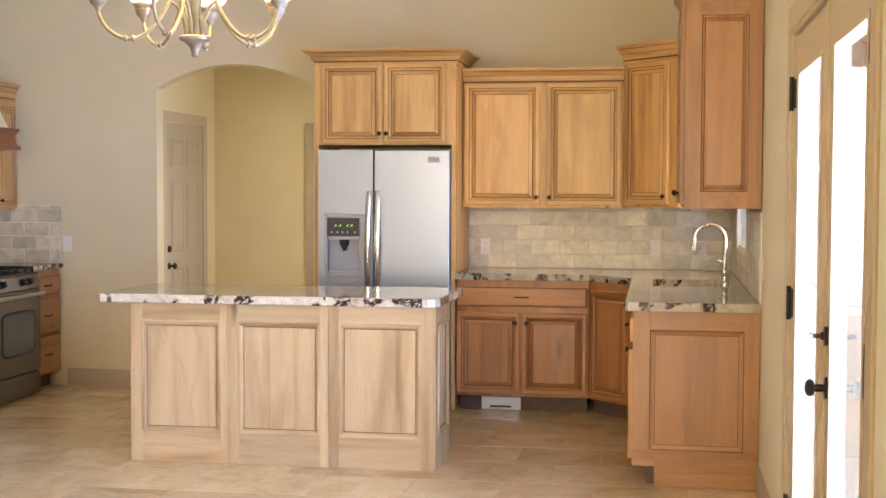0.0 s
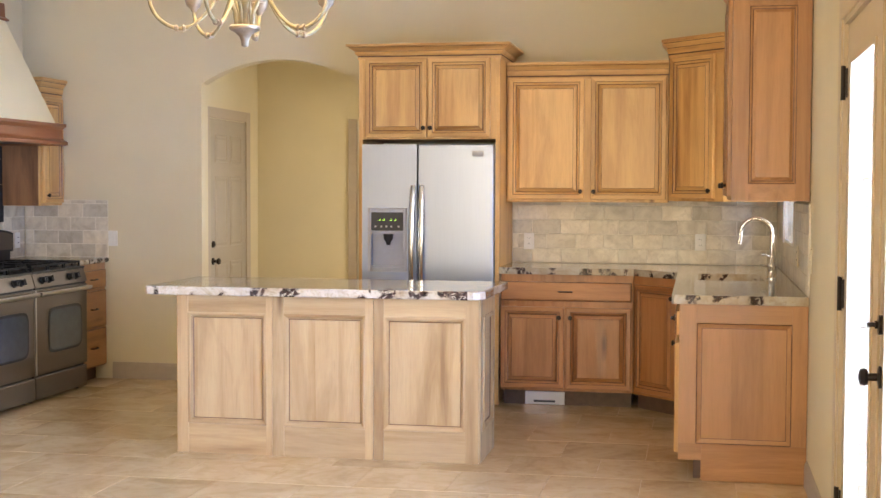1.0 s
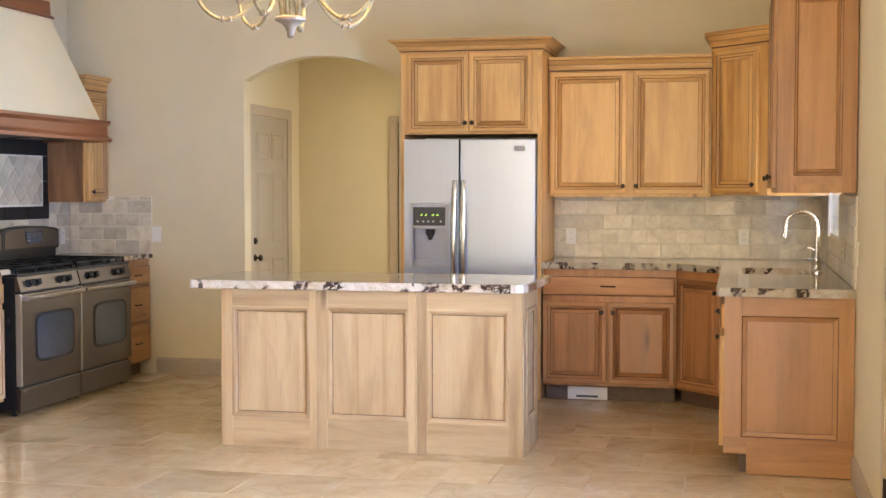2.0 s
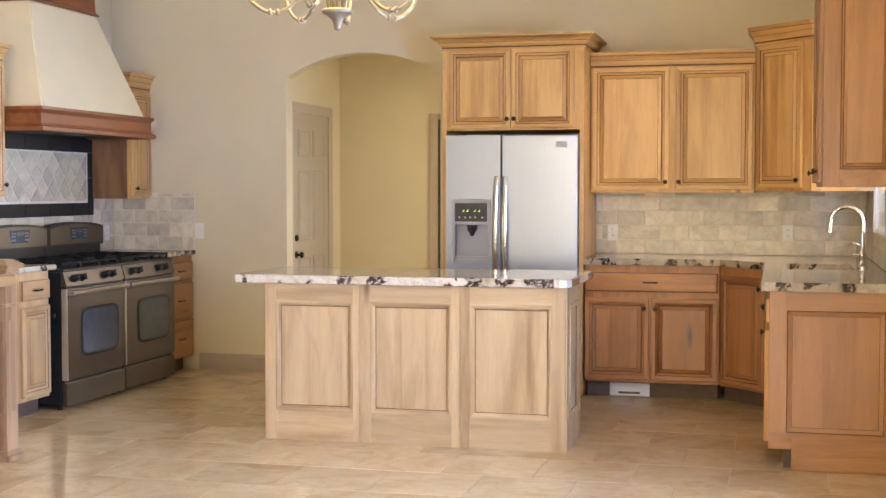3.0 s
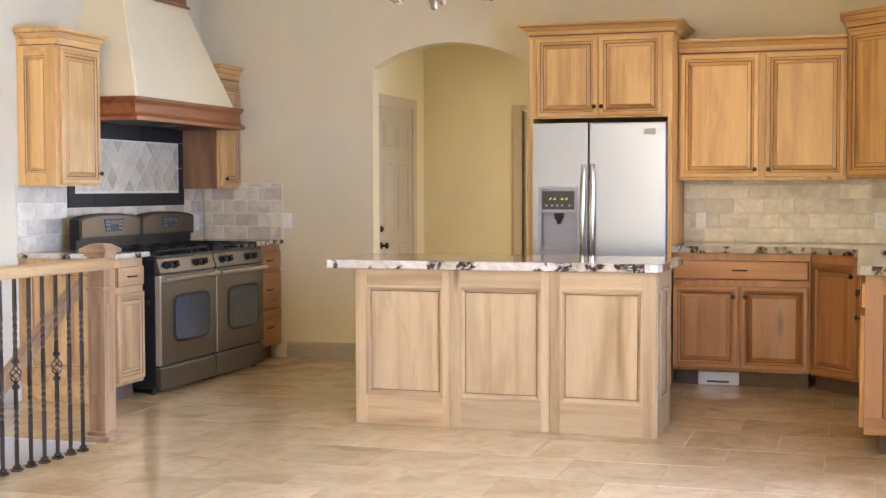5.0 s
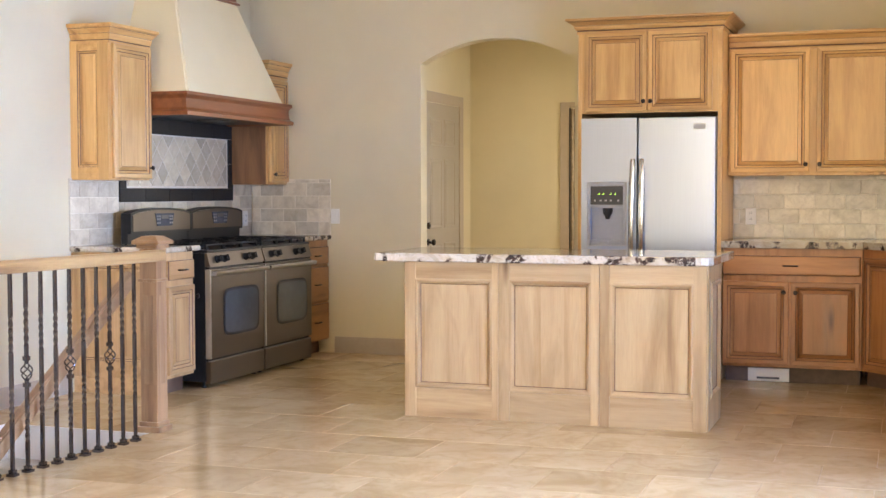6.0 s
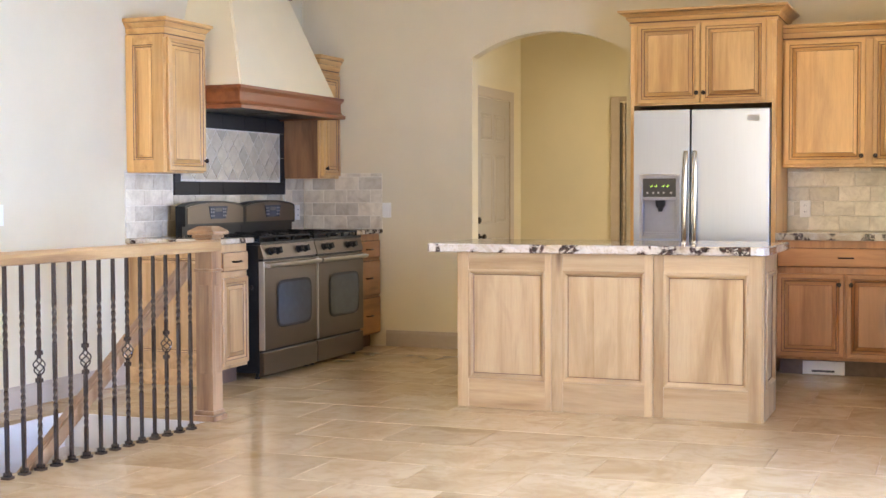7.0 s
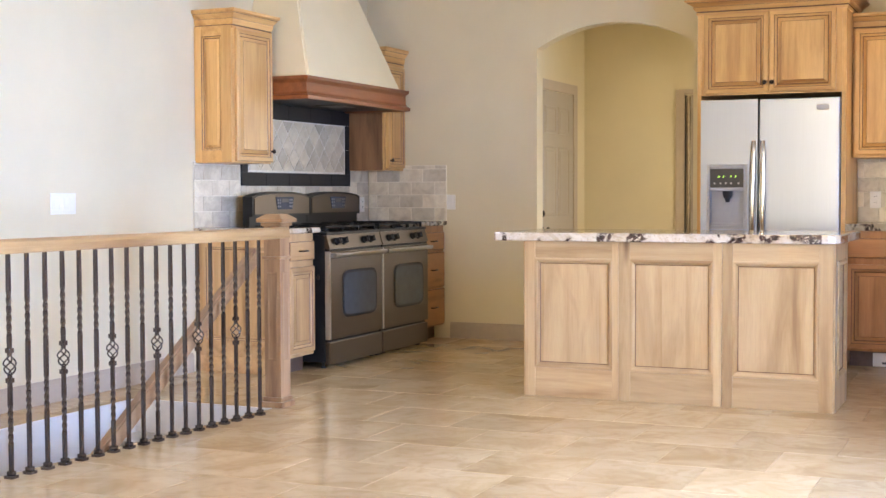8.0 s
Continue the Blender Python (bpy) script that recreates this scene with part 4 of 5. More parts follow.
cabinet(pose(-2.19, -0.488, 0, 0, 0, 90), "drawer_cabinet", "honey alder base cabinet with three drawers", 0.483, 0.66, 0, 0.884, (), ((0.02, 0.46, 0.70, 0.835), (0.02, 0.46, 0.41, 0.68), (0.02, 0.46, 0.115, 0.395)), 0.105, (DIM_V, DIM_H))
part("end_skirt", boxed((-0.002, 0.08, 0.0), (0.014, 0.655, 0.107), 0.002), HALF_LIT_H, lb)
slab("countertop", [(XL + 0.002, -2.445), (-2.158, -2.445), (-2.158, -2.03), (XL + 0.002, -2.03)], 0.885, 0.921, "cream granite slab on the base cabinet")
slab("countertop", [(XL + 0.002, -0.487), (-2.158, -0.487), (-2.158, -0.004), (XL + 0.002, -0.004)], 0.885, 0.921, "cream granite slab on the drawer cabinet")


def cooking_range(m):
    """One gas range, facing -y, its front in y = 0."""
    w = 0.762
    ob = thing("gas_range", m, "slate steel gas range with an oven window, one of a pair", "range", "pair of ranges")
    part("body", boxed((0.0, 0.035, 0.04), (w, 0.64, 0.868), 0.003), BLACK, ob, "black enamel sides")
    for x in (0.04, w - 0.04):
        for y in (0.07, 0.58):
            part("foot", lathe(bmesh.new(), ((0.018, 0.0), (0.018, 0.01), (0.01, 0.012), (0.01, 0.045)), (x, y, 0), 10), BLACK, ob)
    part("drawer", boxed((0.006, 0.0, 0.025), (w - 0.006, 0.035, 0.172), 0.006), SLATE, ob, "slate steel storage drawer")
    part("gap_rail", boxed((0.012, 0.022, 0.172), (w - 0.012, 0.035, 0.19)), BLACK, ob)
    d = part("oven_door", boxed((0.006, -0.004, 0.19), (w - 0.006, 0.035, 0.762), 0.007), SLATE, ob, "slate steel oven door")
    def rounded(a, b, c, e, n=36):
        """A rounded rectangle with slightly bowed sides."""
        out = []
        for k in range(n):
            u, v = math.cos(2 * math.pi * k / n), math.sin(2 * math.pi * k / n)
            out.append(((a + b) / 2 + (b - a) / 2 * math.copysign(abs(u) ** 0.3, u), (c + e) / 2 + (e - c) / 2 * math.copysign(abs(v) ** 0.34, v)))
        return out
    part("window_surround", prism(bmesh.new(), rounded(0.17, w - 0.092, 0.318, 0.632), -0.0065, 0.0, "y"), IRON_CAST, d, "black window surround")
    part("window_bead", prism(bmesh.new(), rounded(0.163, w - 0.085, 0.312, 0.638), -0.0052, 0.0, "y"), SLATE, d, "slate steel bead")
    part("window", prism(bmesh.new(), rounded(0.188, w - 0.110, 0.335, 0.615), -0.0085, -0.002, "y"), OVEN_GLASS, d, "dark oven glass")
    bm = tube(bmesh.new(), ((0.012, -0.036, 0.735), (0.1, -0.046, 0.737), (w - 0.1, -0.046, 0.737), (w - 0.012, -0.036, 0.735)), 0.013, 10, squash=1.3)
    for x in (0.03, w - 0.03):
        box(bm, (x - 0.014, -0.036, 0.722), (x + 0.014, 0.0, 0.75), 0.003)
    part("handle", bm, SILVER, d, "light steel bar handle", True)
    part("edge_trim", boxed((-0.004, -0.006, 0.19), (0.014, 0.03, 0.762), 0.002), SILVER, d, "light steel edge trim")
    part("vent_strip", boxed((0.01, 0.004, 0.765), (w - 0.01, 0.034, 0.778)), BLACK, ob)
    bm = prism(bmesh.new(), [(-0.004, 0.78), (0.04, 0.78), (0.05, 0.868), (0.022, 0.868)], 0.004, w - 0.004, "x")
    cp = part("control_panel", bm, SLATE, ob, "slate steel knob panel")
    for x in (0.11, 0.205, 0.50, 0.595):
        k = part("knob", lathe(bmesh.new(), ((0.026, 0.0), (0.026, -0.008), (0.021, -0.012), (0.019, -0.034), (0.012, -0.037)), (0, 0, 0), 16, "y"), BLACK, cp, "black control knob", True)
        k.matrix_basis = pose(x, 0.008, 0.825, -16)
        part("grip", boxed((-0.005, -0.042, -0.02), (0.005, -0.03, 0.02), 0.002), BLACK, k)
    part("cooktop", boxed((0.0, 0.015, 0.869), (w, 0.60, 0.887), 0.005), BLACK, ob, "black enamel cooktop")
    for x, y in ((0.2, 0.17), (0.57, 0.17), (0.2, 0.44), (0.57, 0.44), (0.385, 0.3)):
        part("burner", lathe(bmesh.new(), ((0.05, 0.887), (0.05, 0.897), (0.036, 0.899), (0.036, 0.908), (0.01, 0.911)), (x, y, 0), 14), IRON_CAST, ob, "cast iron burner", True)
    for x0, x1 in ((0.03, 0.262), (0.27, 0.498), (0.506, 0.738)):
        bm = bmesh.new()
        for a, b in (((x0, 0.04), (x1, 0.052)), ((x0, 0.563), (x1, 0.575)), ((x0, 0.052), (x0 + 0.012, 0.563)), ((x1 - 0.012, 0.052), (x1, 0.563)), ((x0 + 0.012, 0.3), (x1 - 0.012, 0.312))):
            box(bm, (*a, 0.912), (*b, 0.926))
        for y in (0.17, 0.44):
            box(bm, (x0 + 0.012, y - 0.005, 0.914), (x1 - 0.012, y + 0.005, 0.929))
        xm = (x0 + x1) / 2
        for a, b in ((0.052, 0.14), (0.2, 0.3), (0.312, 0.41), (0.47, 0.563)):
            box(bm, (xm - 0.005, a, 0.914), (xm + 0.005, b, 0.931))
        for x, y in ((x0, 0.04), (x1 - 0.012, 0.04), (x0, 0.563), (x1 - 0.012, 0.563)):
            box(bm, (x, y, 0.886), (x + 0.012, y + 0.012, 0.912))
        part("grate", bm, IRON_CAST, ob, "cast iron pan grate")
    part("back_riser", boxed((0.0, 0.60, 0.885), (w, 0.65, 1.0)), BLACK, ob)
    top = [(w * k / 14, 1.118 + 0.034 * math.sin(math.pi * k / 14) ** 0.6) for k in range(15)]
    bm = prism(bmesh.new(), [(0.0, 0.985), (w, 0.985)] + top[::-1], 0.575, 0.65, "y")
    bg = part("backguard", bm, BLACK, ob, "black backguard with a bowed top")
    face = [(0.02 + (w - 0.04) * k / 14, 1.106 + 0.032 * math.sin(math.pi * k / 14) ** 0.6) for k in range(15)]
    part("backguard_face", prism(bmesh.new(), [(0.02, 1.0), (w - 0.02, 1.0)] + face[::-1], 0.569, 0.576, "y"), SLATE, bg, "slate steel face")
    part("clock_panel", prism(bmesh.new(), [(0.31, 1.03), (0.50, 1.03), (0.525, 1.115), (0.285, 1.115)], 0.565, 0.57, "y"), DISPLAY, bg, "dark blue clock panel")
    part("clock_display", boxed((0.36, 0.5635, 1.078), (0.45, 0.5655, 1.103)), DARK_PLASTIC, bg)
    for x in (0.312, 0.34, 0.47, 0.495):
        for z in (1.05, 1.075, 1.095):
            part("button", boxed((x - 0.008, 0.5638, z - 0.006), (x + 0.008, 0.5655, z + 0.006)), KEYPAD, bg)
    return ob


rng = cooking_range(pose(-2.10, -2.024, 0, 0, 0, 90))
copy_thing(rng, pose(-2.10, -1.257, 0, 0, 0, 90))

# framed diamond tile field behind the range
mural = thing("tile_panel", pose(XL, -1.12, 0), "black-bordered panel of beige diamond tiles over the range", "tile panel")
U0, U1, V0, V1 = -0.70, 0.71, 1.285, 1.66
part("backing", boxed((0.0, -0.78, 1.192), (0.008, 0.78, 1.77)), SPLASH_GROUT, mural)
for n, (a, b, c, d) in enumerate(((-0.78, 0.78, 1.192, V0), (-0.78, 0.78, V1, 1.77), (-0.78, U0, V0, V1), (U1, 0.78, V0, V1))):
    horizontal = n < 2
    count = 5 if horizontal else 2
    for k in range(count):
        s = (b - a) / count if horizontal else (d - c) / count
        lo2, hi2 = ((a + s * k, c), (a + s * (k + 1) - 0.002, d)) if horizontal else ((a, c + s * k), (b, c + s * (k + 1) - 0.002))
        bm = box(bmesh.new(), (0.006, lo2[0], lo2[1]), (0.02, hi2[0], hi2[1]), 0.004)
        part("liner_tile", bm, BLACK_TILE, mural)


def clip(poly, inside, cross):
    out = []
    for p, q in zip(poly, poly[1:] + poly[:1]):
        if inside(p):
            out.append(p)
        if inside(p) != inside(q):
            out.append(cross(p, q))
    return out


def clip_axis(poly, axis, value, keep_above):
    def inside(p):
        return p[axis] >= value if keep_above else p[axis] <= value

    def cross(p, q):
        t = (value - p[axis]) / (q[axis] - p[axis])
        return tuple(a + (b - a) * t for a, b in zip(p, q))
    return clip(poly, inside, cross) if poly else poly


DW, DH = 0.152, 0.172
for j in range(-1, 6):
    for i in range(-6, 7):
        u, v = i * DW + (j % 2) * DW / 2, V0 + 0.02 + j * DH / 2
        a, b = DW / 2 - 0.0075, DH / 2 - 0.0085
        poly = [(u - a, v), (u, v - b), (u + a, v), (u, v + b)]
        for ax, val, up in ((0, U0 + 0.022, True), (0, U1 - 0.022, False), (1, V0 + 0.016, True), (1, V1 - 0.01, False)):
            poly = clip_axis(poly, ax, val, up)
        if len(poly) > 2:
            cu, cv = sum(p[0] for p in poly) / len(poly), sum(p[1] for p in poly) / len(poly)
            bm = prism(bmesh.new(), [(p[0] - cu, p[1] - cv) for p in poly], 0.006, 0.012, "x")
            part("tile", bm, DIAMOND_TILE, mural).location = (0, cu, cv)

# ---- stair railing ----
newel = thing("newel_post", pose(-1.64, -3.435, 0), "alder newel post with a recessed panel and a flat cap", "newel post")
part("plinth", boxed((-0.068, -0.068, 0.0), (0.068, 0.068, 0.03), 0.006), POST_V, newel)
part("foot_block", boxed((-0.058, -0.058, 0.03), (0.058, 0.058, 0.055), 0.006), POST_V, newel)
part("shaft", boxed((-0.05, -0.05, 0.05), (0.05, 0.05, 0.97), 0.003), POST_V, newel)
for ang in (0, 90, 180, 270):
    bm = rings(bmesh.new(), -0.03, 0.03, 0.25, 0.72, ((0, 0.0005, 0, 0), (0.004, 0.002, 0, 0), (0.008, 0.002, 0, 0), (0.012, 0.0006, 0, 0)), -0.05)
    bmesh.ops.transform(bm, matrix=pose(0, 0, 0, 0, 0, ang), verts=bm.verts)
    part("panel_bead", bm, POST_V, newel)
part("collar", boxed((-0.057, -0.057, 0.79), (0.057, 0.057, 0.806), 0.005), POST_V, newel)
bm = boxed((-0.062, -0.062, 0.965), (0.062, 0.062, 0.985), 0.006)
box(bm, (-0.08, -0.08, 0.985), (0.08, 0.08, 1.006), 0.006)
top_v = [bm.verts.new(p) for p in ((-0.078, -0.078, 1.005), (0.078, -0.078, 1.005), (0.078, 0.078, 1.005), (-0.078, 0.078, 1.005))]
tip_v = [bm.verts.new(p) for p in ((-0.04, -0.04, 1.03), (0.04, -0.04, 1.03), (0.04, 0.04, 1.03), (-0.04, 0.04, 1.03))]
for k in range(4):
    bm.faces.new((top_v[k], top_v[(k + 1) % 4], tip_v[(k + 1) % 4], tip_v[k]))
bm.faces.new(tip_v)
part("cap", bm, POST_V, newel)

RY0 = -3.49
rail = thing("stair_railing", pose(rail_x(RY0), RY0, 0), "alder top rail on twisted wrought iron balusters", "railing")
end = (rail_x(-6.5) - rail_x(RY0), -6.5 - RY0)
prof = [(a, b + 0.004) for a, b in ((-0.033, 0.905), (-0.028, 0.898), (0.028, 0.898), (0.033, 0.905), (0.033, 0.925), (0.028, 0.945), (0.016, 0.957), (-0.016, 0.957), (-0.028, 0.945), (-0.033, 0.925))]
part("top_rail", sweep(bmesh.new(), [(0.0, 0.0), end], prof), POST_D, rail, "honey alder top rail")


def bar(bm, twists, top=0.912, r=0.0098):
    """A square bar, twisted between the given heights."""
    zs = [0.012]
    for a, b in twists:
        zs += [a + (b - a) * k / 28 for k in range(29)]
    zs.append(top)
    rows = []
    for z in zs:
        turn, q = math.pi / 4, r
        for a, b in twists:
            if a <= z <= b:
                turn += (z - a) / (b - a) * math.pi * 2.5
                q = r * 1.12
        rows.append([bm.verts.new((q * math.cos(turn + k * math.pi / 2), q * math.sin(turn + k * math.pi / 2), z)) for k in range(4)])
    for p, q in zip(rows, rows[1:]):
        for k in range(4):
            bm.faces.new((p[k], p[(k + 1) % 4], q[(k + 1) % 4], q[k]))
    bm.faces.new(rows[0][::-1])
    bm.faces.new(rows[-1])
    return bm


def basket(bm, z, h=0.078, r=0.0225):
    for k in range(4):
        pts = []
        for s in range(11):
            t = s / 10
            a = k * math.pi / 2 + t * math.pi * 1.1
            rr = 0.004 + r * math.sin(math.pi * t) ** 0.8
            pts.append((rr * math.cos(a), rr * math.sin(a), z - h / 2 + h * t))
        tube(bm, pts, 0.0035, 5)
    return bm


bar_plain = part("baluster", bar(bmesh.new(), ((0.244, 0.394), (0.545, 0.715))), IRON, rail)
bm2 = bmesh.new()
bar(bm2, ((0.136, 0.295),), 0.416)
up = bar(bmesh.new(), ((0.57, 0.755),))
for v in up.verts:
    v.co.z = max(v.co.z, 0.494)
tmp = bpy.data.meshes.new("upper_bar")
up.to_mesh(tmp)
up.free()
bm2.from_mesh(tmp)
bpy.data.meshes.remove(tmp)
bar_fancy = part("baluster", bm2, IRON, rail)
shoe_mesh = part("shoe", box(box(bmesh.new(), (-0.021, -0.021, 0.0), (0.021, 0.021, 0.014), 0.003), (-0.014, -0.014, 0.014), (0.014, 0.014, 0.03), 0.003), IRON, bar_plain)
bask_mesh = part("basket", basket(bmesh.new(), 0.455), IRON, bar_fancy, "", True)
coll_mesh = part("collar", boxed((-0.013, -0.013, -0.01), (0.013, 0.013, 0.01), 0.003), IRON, bar_fancy)
coll_mesh.location = (0, 0, 0.515)
first = {}
for i in range(28):
    y = -3.725 - 0.0993 * i
    fancy = i % 3 == 2
    src = bar_fancy if fancy else bar_plain
    if src.name not in first:
        first[src.name] = True
        b = src
    else:
        b = new("baluster", src.data)
        b.parent = rail
    b.location = (rail_x(y) - rail_x(RY0), y - RY0, 0)
    for src_part, z in [(shoe_mesh, 0.0)] + ([(bask_mesh, 0.0), (coll_mesh, 0.515), (coll_mesh, 0.395)] if fancy else []):
        if src_part.parent is b and abs(src_part.location.z - z) < 1e-6:
            continue
        c = new(src_part.name.split(".")[0], src_part.data)
        c.parent, c.location = b, (0, 0, z)

hr = thing("stair_handrail", pose(rail_x(-3.6) - 0.065, -3.6, 0.03), "brown alder handrail sloping down the stairs", "handrail")
bm = prism(bmesh.new(), [(-0.075, 0.735), (-0.075, 0.83), (-2.6, 0.83 - 0.72 * 2.525), (-2.6, 0.735 - 0.72 * 2.525)], -0.026, 0.026, "x")
bmesh.ops.bevel(bm, geom=list(bm.edges), offset=0.008, segments=2, affect="EDGES")
bmesh.ops.transform(bm, matrix=pose(0, 0, 0, 0, 0, -3.9), verts=bm.verts)
part("rail", bm, STAIR_RAIL, hr)
part("bracket", tube(bmesh.new(), ((-0.09, -1.5, -0.14), (0.06, -1.5, -0.16), (edge1 + 0.045 - hr.location.x, -1.5, -0.22)), 0.009, 8), BRONZE, hr, "dark metal wall bracket")

# ---- chandelier ----
ch = thing("chandelier", pose(0.663, -4.90, 0), "antique brass chandelier with lit white glass shades", "chandelier")
part("bowl", lathe(bmesh.new(), ((0.004, 1.952), (0.012, 1.957), (0.013, 1.972), (0.02, 1.99), (0.034, 2.003), (0.054, 2.013), (0.056, 2.022), (0.05, 2.028), (0.02, 2.03)), (0, 0, 0), 24), PEWTER, ch, "turned pewter-toned bowl", True)
part("column", lathe(bmesh.new(), ((0.012, 2.028), (0.012, 2.1), (0.022, 2.13), (0.03, 2.17), (0.018, 2.22), (0.014, 2.32), (0.024, 2.36), (0.018, 2.42), (0.008, 2.5)), (0, 0, 0), 16), ANTIQUE, ch, "", True)
part("hanging_rod", tube(bmesh.new(), ((0, 0, 2.48), (0, 0, H - 0.03)), 0.007, 8), ANTIQUE, ch)
part("canopy", lathe(bmesh.new(), ((0.065, H - 0.001), (0.062, H - 0.015), (0.03, H - 0.03), (0.01, H - 0.04)), (0, 0, 0), 20), ANTIQUE, ch, "", True)
for ang in (46, -12, 100, 144, 205, 266):
    c, s = math.cos(radians(ang)), math.sin(radians(ang))
    path = ((0.02, 2.30), (0.045, 2.25), (0.075, 2.17), (0.12, 2.085), (0.175, 2.028), (0.225, 2.010), (0.27, 2.022), (0.305, 2.05), (0.325, 2.085), (0.33, 2.112))
    arm = part("arm", tube(bmesh.new(), smoothed([(r * c, r * s, z) for r, z in path]), 0.0066, 8), ANTIQUE, ch, "", True)
    part("scroll", tube(bmesh.new(), [(r * c, r * s, z) for r, z in ((0.03, 2.028), (0.036, 2.08), (0.06, 2.13), (0.085, 2.145), (0.1, 2.13), (0.095, 2.112))], [0.007, 0.007, 0.006, 0.005, 0.004, 0.003], 8), ANTIQUE, arm, "", True)
    bm = bmesh.new()
    for r, z in ((0.212, 2.012), (0.238, 2.0115)):
        lathe(bm, ((0.004, -0.008), (0.012, -0.004), (0.012, 0.004), (0.004, 0.008)), (0, 0, 0), 10, "x")
        nv = bm.verts[:] if hasattr(bm.verts, "__getitem__") else list(bm.verts)
        fresh = [v for v in nv if v.co.length < 0.03]
        bmesh.ops.transform(bm, matrix=Matrix.Translation((r * c, r * s, z)) @ pose(0, 0, 0, 0, 0, ang), verts=fresh)
    part("knuckle", bm, PEWTER, arm, "", True)
    part("candle_cup", lathe(bmesh.new(), ((0.008, 2.105), (0.014, 2.118), (0.026, 2.128), (0.03, 2.14), (0.033, 2.15), (0.03, 2.152), (0.036, 2.163), (0.04, 2.166), (0.04, 2.174)), (0.33 * c, 0.33 * s, 0), 16), PEWTER, arm, "", True)
    part("shade", lathe(bmesh.new(), ((0.03, 2.172), (0.05, 2.185), (0.07, 2.215), (0.077, 2.25), (0.07, 2.29), (0.066, 2.32), (0.074, 2.35)), (0.33 * c, 0.33 * s, 0), 20), BULB, arm, "lit white glass shade", True)

# ---- outlets, switches, register ----


def plate(name, label, m, w, h, mat, slots):
    ob = thing(name, m, label, "outlet" if "outlet" in name else "switch")
    part("cover", boxed((-w / 2, -0.007, -h / 2), (w / 2, 0.0, h / 2), 0.003), mat, ob)
    for x in slots:
        if "outlet" in name:
            for z in (-0.021, 0.021):
                s = part("socket", boxed((x - 0.017, -0.009, z - 0.014), (x + 0.017, -0.006, z + 0.014), 0.003), mat, ob)
                for dx in (-0.006, 0.006):
                    part("slot", boxed((x + dx - 0.0013, -0.0098, z - 0.004), (x + dx + 0.0013, -0.0088, z + 0.006)), DARK_PLASTIC, s)
        else:
            part("rocker", boxed((x - 0.016, -0.010, -0.033), (x + 0.016, -0.006, 0.033), 0.003), mat, ob)
    return ob


plate("wall_outlet", "white outlet on the tiled splashback", pose(1.058, YB - 0.013, 1.082), 0.074, 0.117, WHITE_PLASTIC, (0,))
plate("wall_outlet", "white outlet on the tiled splashback", pose(2.257, YB - 0.013, 1.085), 0.074, 0.117, WHITE_PLASTIC, (0,))
plate("wall_outlet", "white outlet on the tiles beside the range", pose(XL + 0.013, -0.14, 1.05, 0, 0, 90), 0.074, 0.117, WHITE_PLASTIC, (0,))
plate("wall_switch", "white switch beside the splashback tiles", pose(-2.122, YB, 1.067), 0.074, 0.117, WHITE_PLASTIC, (0,))
plate("wall_switch", "wide white switch plate above the stairs", pose(XL, -3.69, 1.086, 0, 0, 90), 0.205, 0.117, WHITE_PLASTIC, (-0.069, -0.023, 0.023, 0.069))
plate("wall_switch", "ivory switch beside the end of the worktop", pose(XR, -2.80, 1.11, 0, 0, -90), 0.074, 0.117, IVORY, (0,))
plate("wall_outlet", "ivory outlet on the tiles above the worktop", pose(XR - 0.013, -2.1, 1.10, 0, 0, -90), 0.074, 0.117, IVORY, (0,))

vent = thing("floor_register", pose(1.24, -0.546, 0.002), "white metal air register in the toe kick", "vent")
part("cover", boxed((-0.133, -0.012, 0.0), (0.133, 0.0, 0.088), 0.003), WHITE_PLASTIC, vent)
part("damper_slot", boxed((-0.075, -0.0135, 0.016), (0.07, -0.0115, 0.03)), DARK_PLASTIC, vent, "dark damper slot")
part("damper_lever", boxed((-0.01, -0.02, 0.02), (0.03, -0.012, 0.026)), DARK_PLASTIC, vent)

# ---- splashback tiles ----


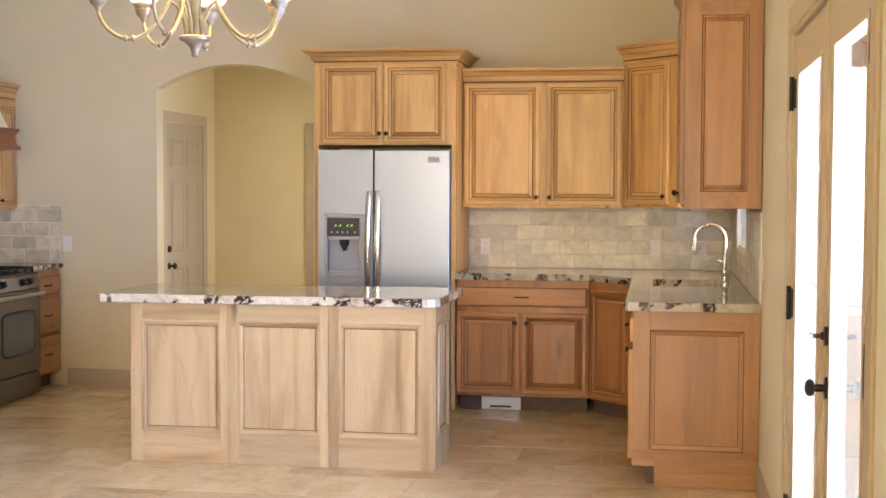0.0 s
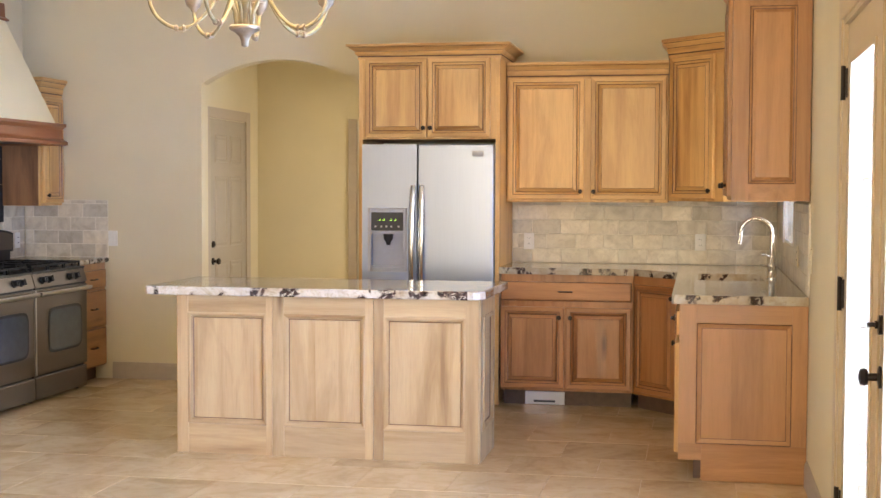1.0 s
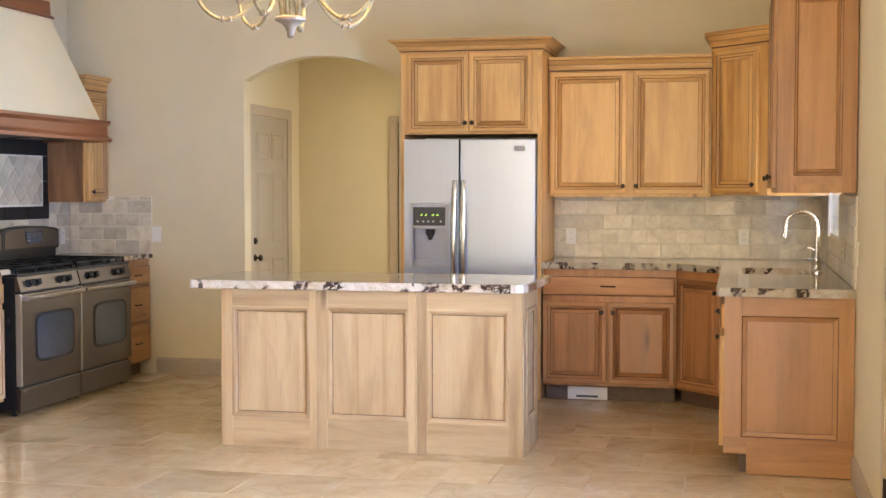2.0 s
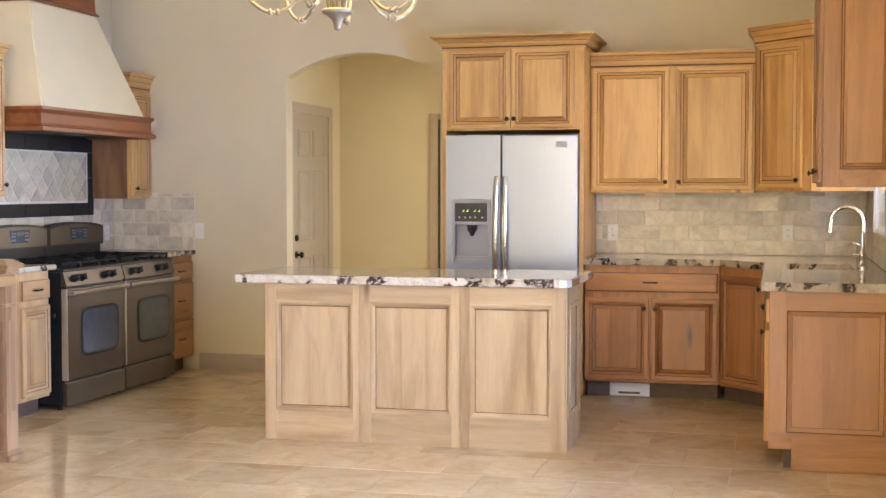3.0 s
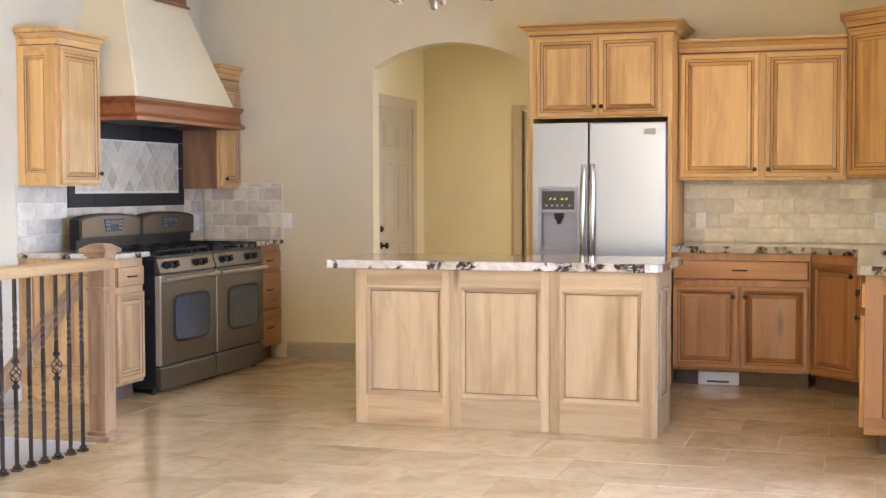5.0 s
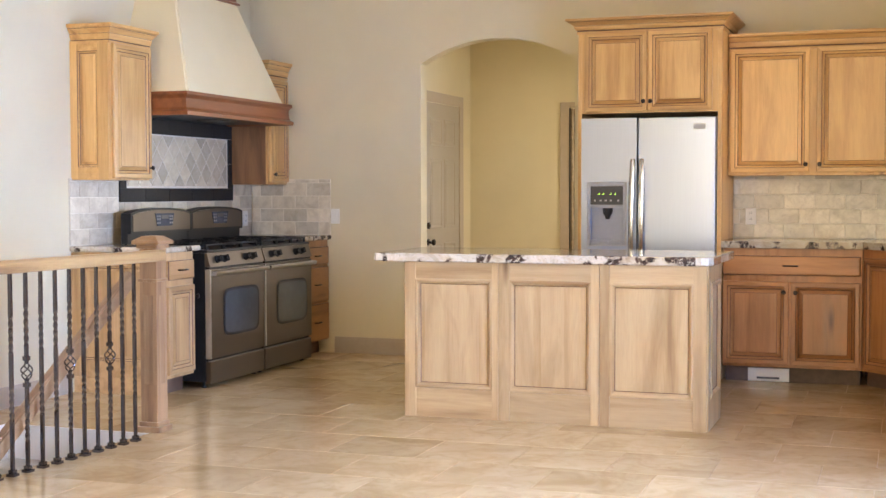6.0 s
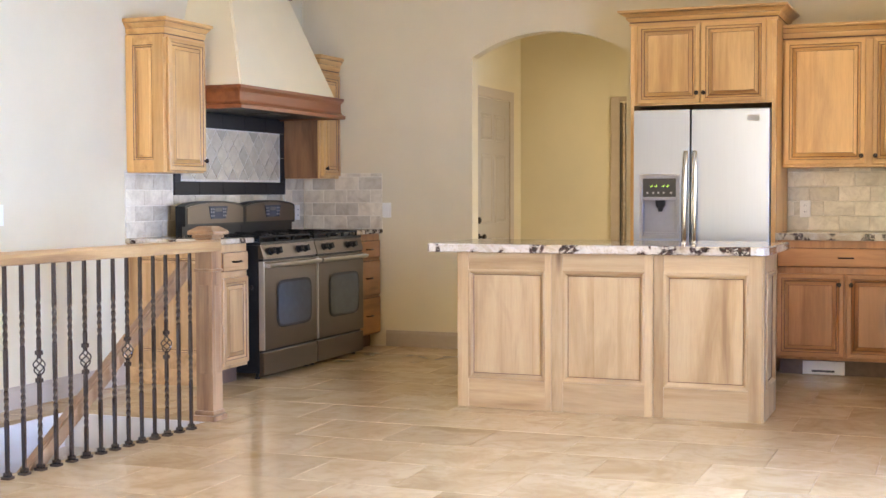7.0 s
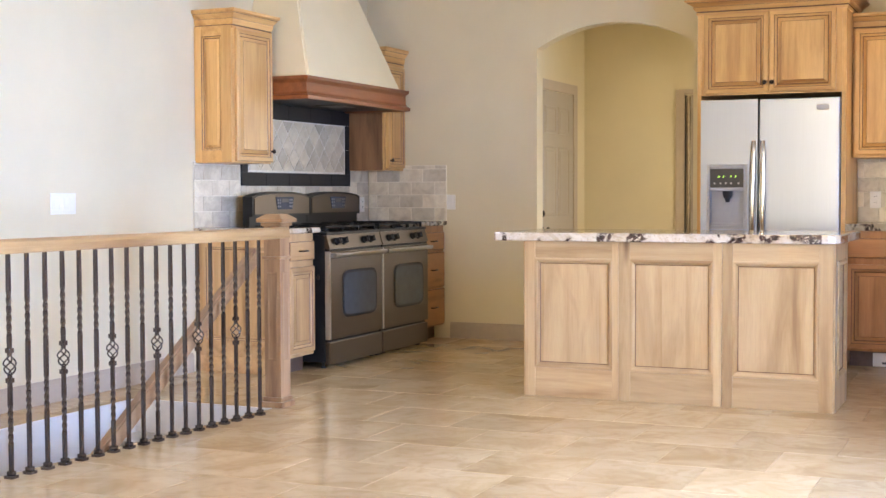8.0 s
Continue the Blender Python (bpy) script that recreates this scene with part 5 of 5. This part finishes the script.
def wall_tiles(name, label, m, u1, z0, z1, holes=(), tw=0.2032, th=0.1016, shift=0.0):
    """Tiles in a running bond on a wall that faces -y; u runs along x from 0 to u1."""
    ob = thing(name, m, label, "splashback", kind=STRUCT)
    if not holes:
        part("grout_bed", boxed((0, -0.007, z0), (u1, 0, z1)), SPLASH_GROUT, ob)
    else:
        bmb = bmesh.new()
        cuts = sorted({0.0, u1, *(h[0] for h in holes), *(h[1] for h in holes)})
        for a, b in zip(cuts, cuts[1:]):
            spans = [(z0, z1)]
            for h in holes:
                if h[0] < (a + b) / 2 < h[1]:
                    spans = [s for lo_, hi_ in spans for s in ((lo_, min(hi_, h[2])), (max(lo_, h[3]), hi_)) if s[1] - s[0] > 0.001]
            for lo_, hi_ in spans:
                box(bmb, (a, -0.007, lo_), (b, 0, hi_))
        part("grout_bed", bmb, SPLASH_GROUT, ob)
    shared, g = {}, 0.0022
    row, z = 0, z0
    while z < z1 - 0.015:
        zt = min(z + th, z1)
        u = -tw * (0.5 if row % 2 else 0.0) - shift
        while u < u1 - 0.01:
            pieces = [(max(u, 0), min(u + tw, u1), z, zt)]
            for h in holes:
                out = []
                for a, b, c, d in pieces:
                    if b <= h[0] or a >= h[1] or d <= h[2] or c >= h[3]:
                        out.append((a, b, c, d))
                        continue
                    if a < h[0]:
                        out.append((a, h[0], c, d))
                    if b > h[1]:
                        out.append((h[1], b, c, d))
                    m0, m1 = max(a, h[0]), min(b, h[1])
                    if c < h[2]:
                        out.append((m0, m1, c, h[2]))
                    if d > h[3]:
                        out.append((m0, m1, h[3], d))
                pieces = out
            for a, b, c, d in pieces:
                if b - a < 0.012 or d - c < 0.012:
                    continue
                key = (round(b - a, 4), round(d - c, 4))
                if key not in shared:
                    bt = box(bmesh.new(), (g - (b - a) / 2, -0.0025, g - (d - c) / 2), ((b - a) / 2 - g, 0, (d - c) / 2 - g))
                    for v in bt.verts:
                        if v.co.y < -0.001:
                            v.co.x *= 1 - 0.003 / (b - a)
                            v.co.z *= 1 - 0.003 / (d - c)
                    t_ob = part("tile", bt, SPLASH_TILE, ob)
                    shared[key] = t_ob.data
                else:
                    t_ob = new("tile", shared[key])
                    t_ob.parent = ob
                t_ob.location = ((a + b) / 2, -0.007 - random.uniform(0, 0.0012), (c + d) / 2)
            u += tw
        z += th
        row += 1
    return ob


TILE_LABEL = "tumbled grey-beige stone tile splashback"
wall_tiles("splashback", TILE_LABEL, pose(0.937, YB - 0.0005, 0), XR - 0.938, 0.931, 1.372, shift=0.06)
wall_tiles("splashback", TILE_LABEL, pose(XR - 0.0005, -0.012, 0, 0, 0, -90), 2.715, 0.931, 1.384, holes=((-0.012 - WY1, -0.012 - WY0, WZ0, 1.4),), shift=0.1)
wall_tiles("splashback", TILE_LABEL, pose(XL + 0.0005, -2.445, 0, 0, 0, 90), 2.433, 0.922, 1.345, holes=((0.545, 2.105, 1.192, 1.77),))
wall_tiles("splashback", TILE_LABEL, pose(XL + 0.012, YB - 0.0005, 0), 0.68, 0.922, 1.358, shift=0.03)

# ---- floor tiles ----
S, GAP = 0.46, 0.0024


def floor_pieces(x0, x1, y0, y1):
    """What is left of a floor tile beside the stair opening."""
    poly = [(x0, y0), (x1, y0), (x1, y1), (x0, y1)]
    if x1 < HX or y0 > HY1 or y1 < HY0 or x0 > edge1 + 0.01:
        return [poly]
    def right_of(p):
        return p[0] >= rail_x(p[1]) - 0.07

    def meet(p, q):
        fa_, fb_ = p[0] - rail_x(p[1]) + 0.07, q[0] - rail_x(q[1]) + 0.07
        t = fa_ / (fa_ - fb_)
        return tuple(a + (b - a) * t for a, b in zip(p, q))
    upper = clip_axis(poly, 1, HY1, True)
    lower = clip_axis(poly, 1, HY1, False)
    return [upper, clip_axis(lower, 0, HX, False), clip(lower, right_of, meet)]


full = None
rest = bmesh.new()
for row in range(-4, 38):
    y1 = -1.82 - S * (row - 4)
    y0 = y1 - S
    base_x = 1.52 if row % 2 == 0 else 1.285
    for k in range(-12, 5):
        x0 = base_x + S * k
        x1 = x0 + S
        a, b, c, d = max(x0, XL), min(x1, XR + 0.1), y0, y1
        if b - a < 0.02:
            continue
        if y1 > 0.0:
            a, b = max(a, -2.0), min(b, 0.5)
            if b - a < 0.02:
                continue
        whole = b - a > S - 1e-6
        a, b, c, d = a + GAP / 2, b - GAP / 2, c + GAP / 2, d - GAP / 2
        for poly in floor_pieces(a, b, c, d):
            if len(poly) < 3:
                continue
            cx, cy = sum(p[0] for p in poly) / len(poly), sum(p[1] for p in poly) / len(poly)
            if y1 > 0 or y0 < -9.3:
                prism(rest, poly, -0.014, 0.0)
                continue
            if whole and len(poly) == 4 and abs(poly[1][0] - poly[0][0] - (S - GAP)) < 1e-4 and abs(poly[2][1] - poly[0][1] - (S - GAP)) < 1e-4:
                if full is None:
                    h2, e = (S - GAP) / 2, 0.0006
                    bt = bmesh.new()
                    lo_ = [bt.verts.new((sx * h2, sy * h2, -0.0145)) for sx, sy in ((-1, -1), (1, -1), (1, 1), (-1, 1))]
                    mi_ = [bt.verts.new((sx * h2, sy * h2, -0.002)) for sx, sy in ((-1, -1), (1, -1), (1, 1), (-1, 1))]
                    hi_ = [bt.verts.new((sx * (h2 - e), sy * (h2 - e), 0.0)) for sx, sy in ((-1, -1), (1, -1), (1, 1), (-1, 1))]
                    for p, q in ((lo_, mi_), (mi_, hi_)):
                        for n in range(4):
                            bt.faces.new((p[n], p[(n + 1) % 4], q[(n + 1) % 4], q[n]))
                    bt.faces.new(hi_)
                    t_ob = part("tile", bt, FLOOR_TILE, floor)
                    full = t_ob.data
                else:
                    t_ob = new("tile", full)
                    t_ob.parent = floor
                t_ob.rotation_euler = (0, 0, 0)
            else:
                t_ob = part("tile", prism(bmesh.new(), [(p[0] - cx, p[1] - cy) for p in poly], -0.0145, 0.0), FLOOR_TILE, floor)
            t_ob.location = (cx, cy, random.uniform(-0.0008, 0.0))
tagged(part("far_tiles", rest, FLOOR_TILE, floor), kind="stuff")
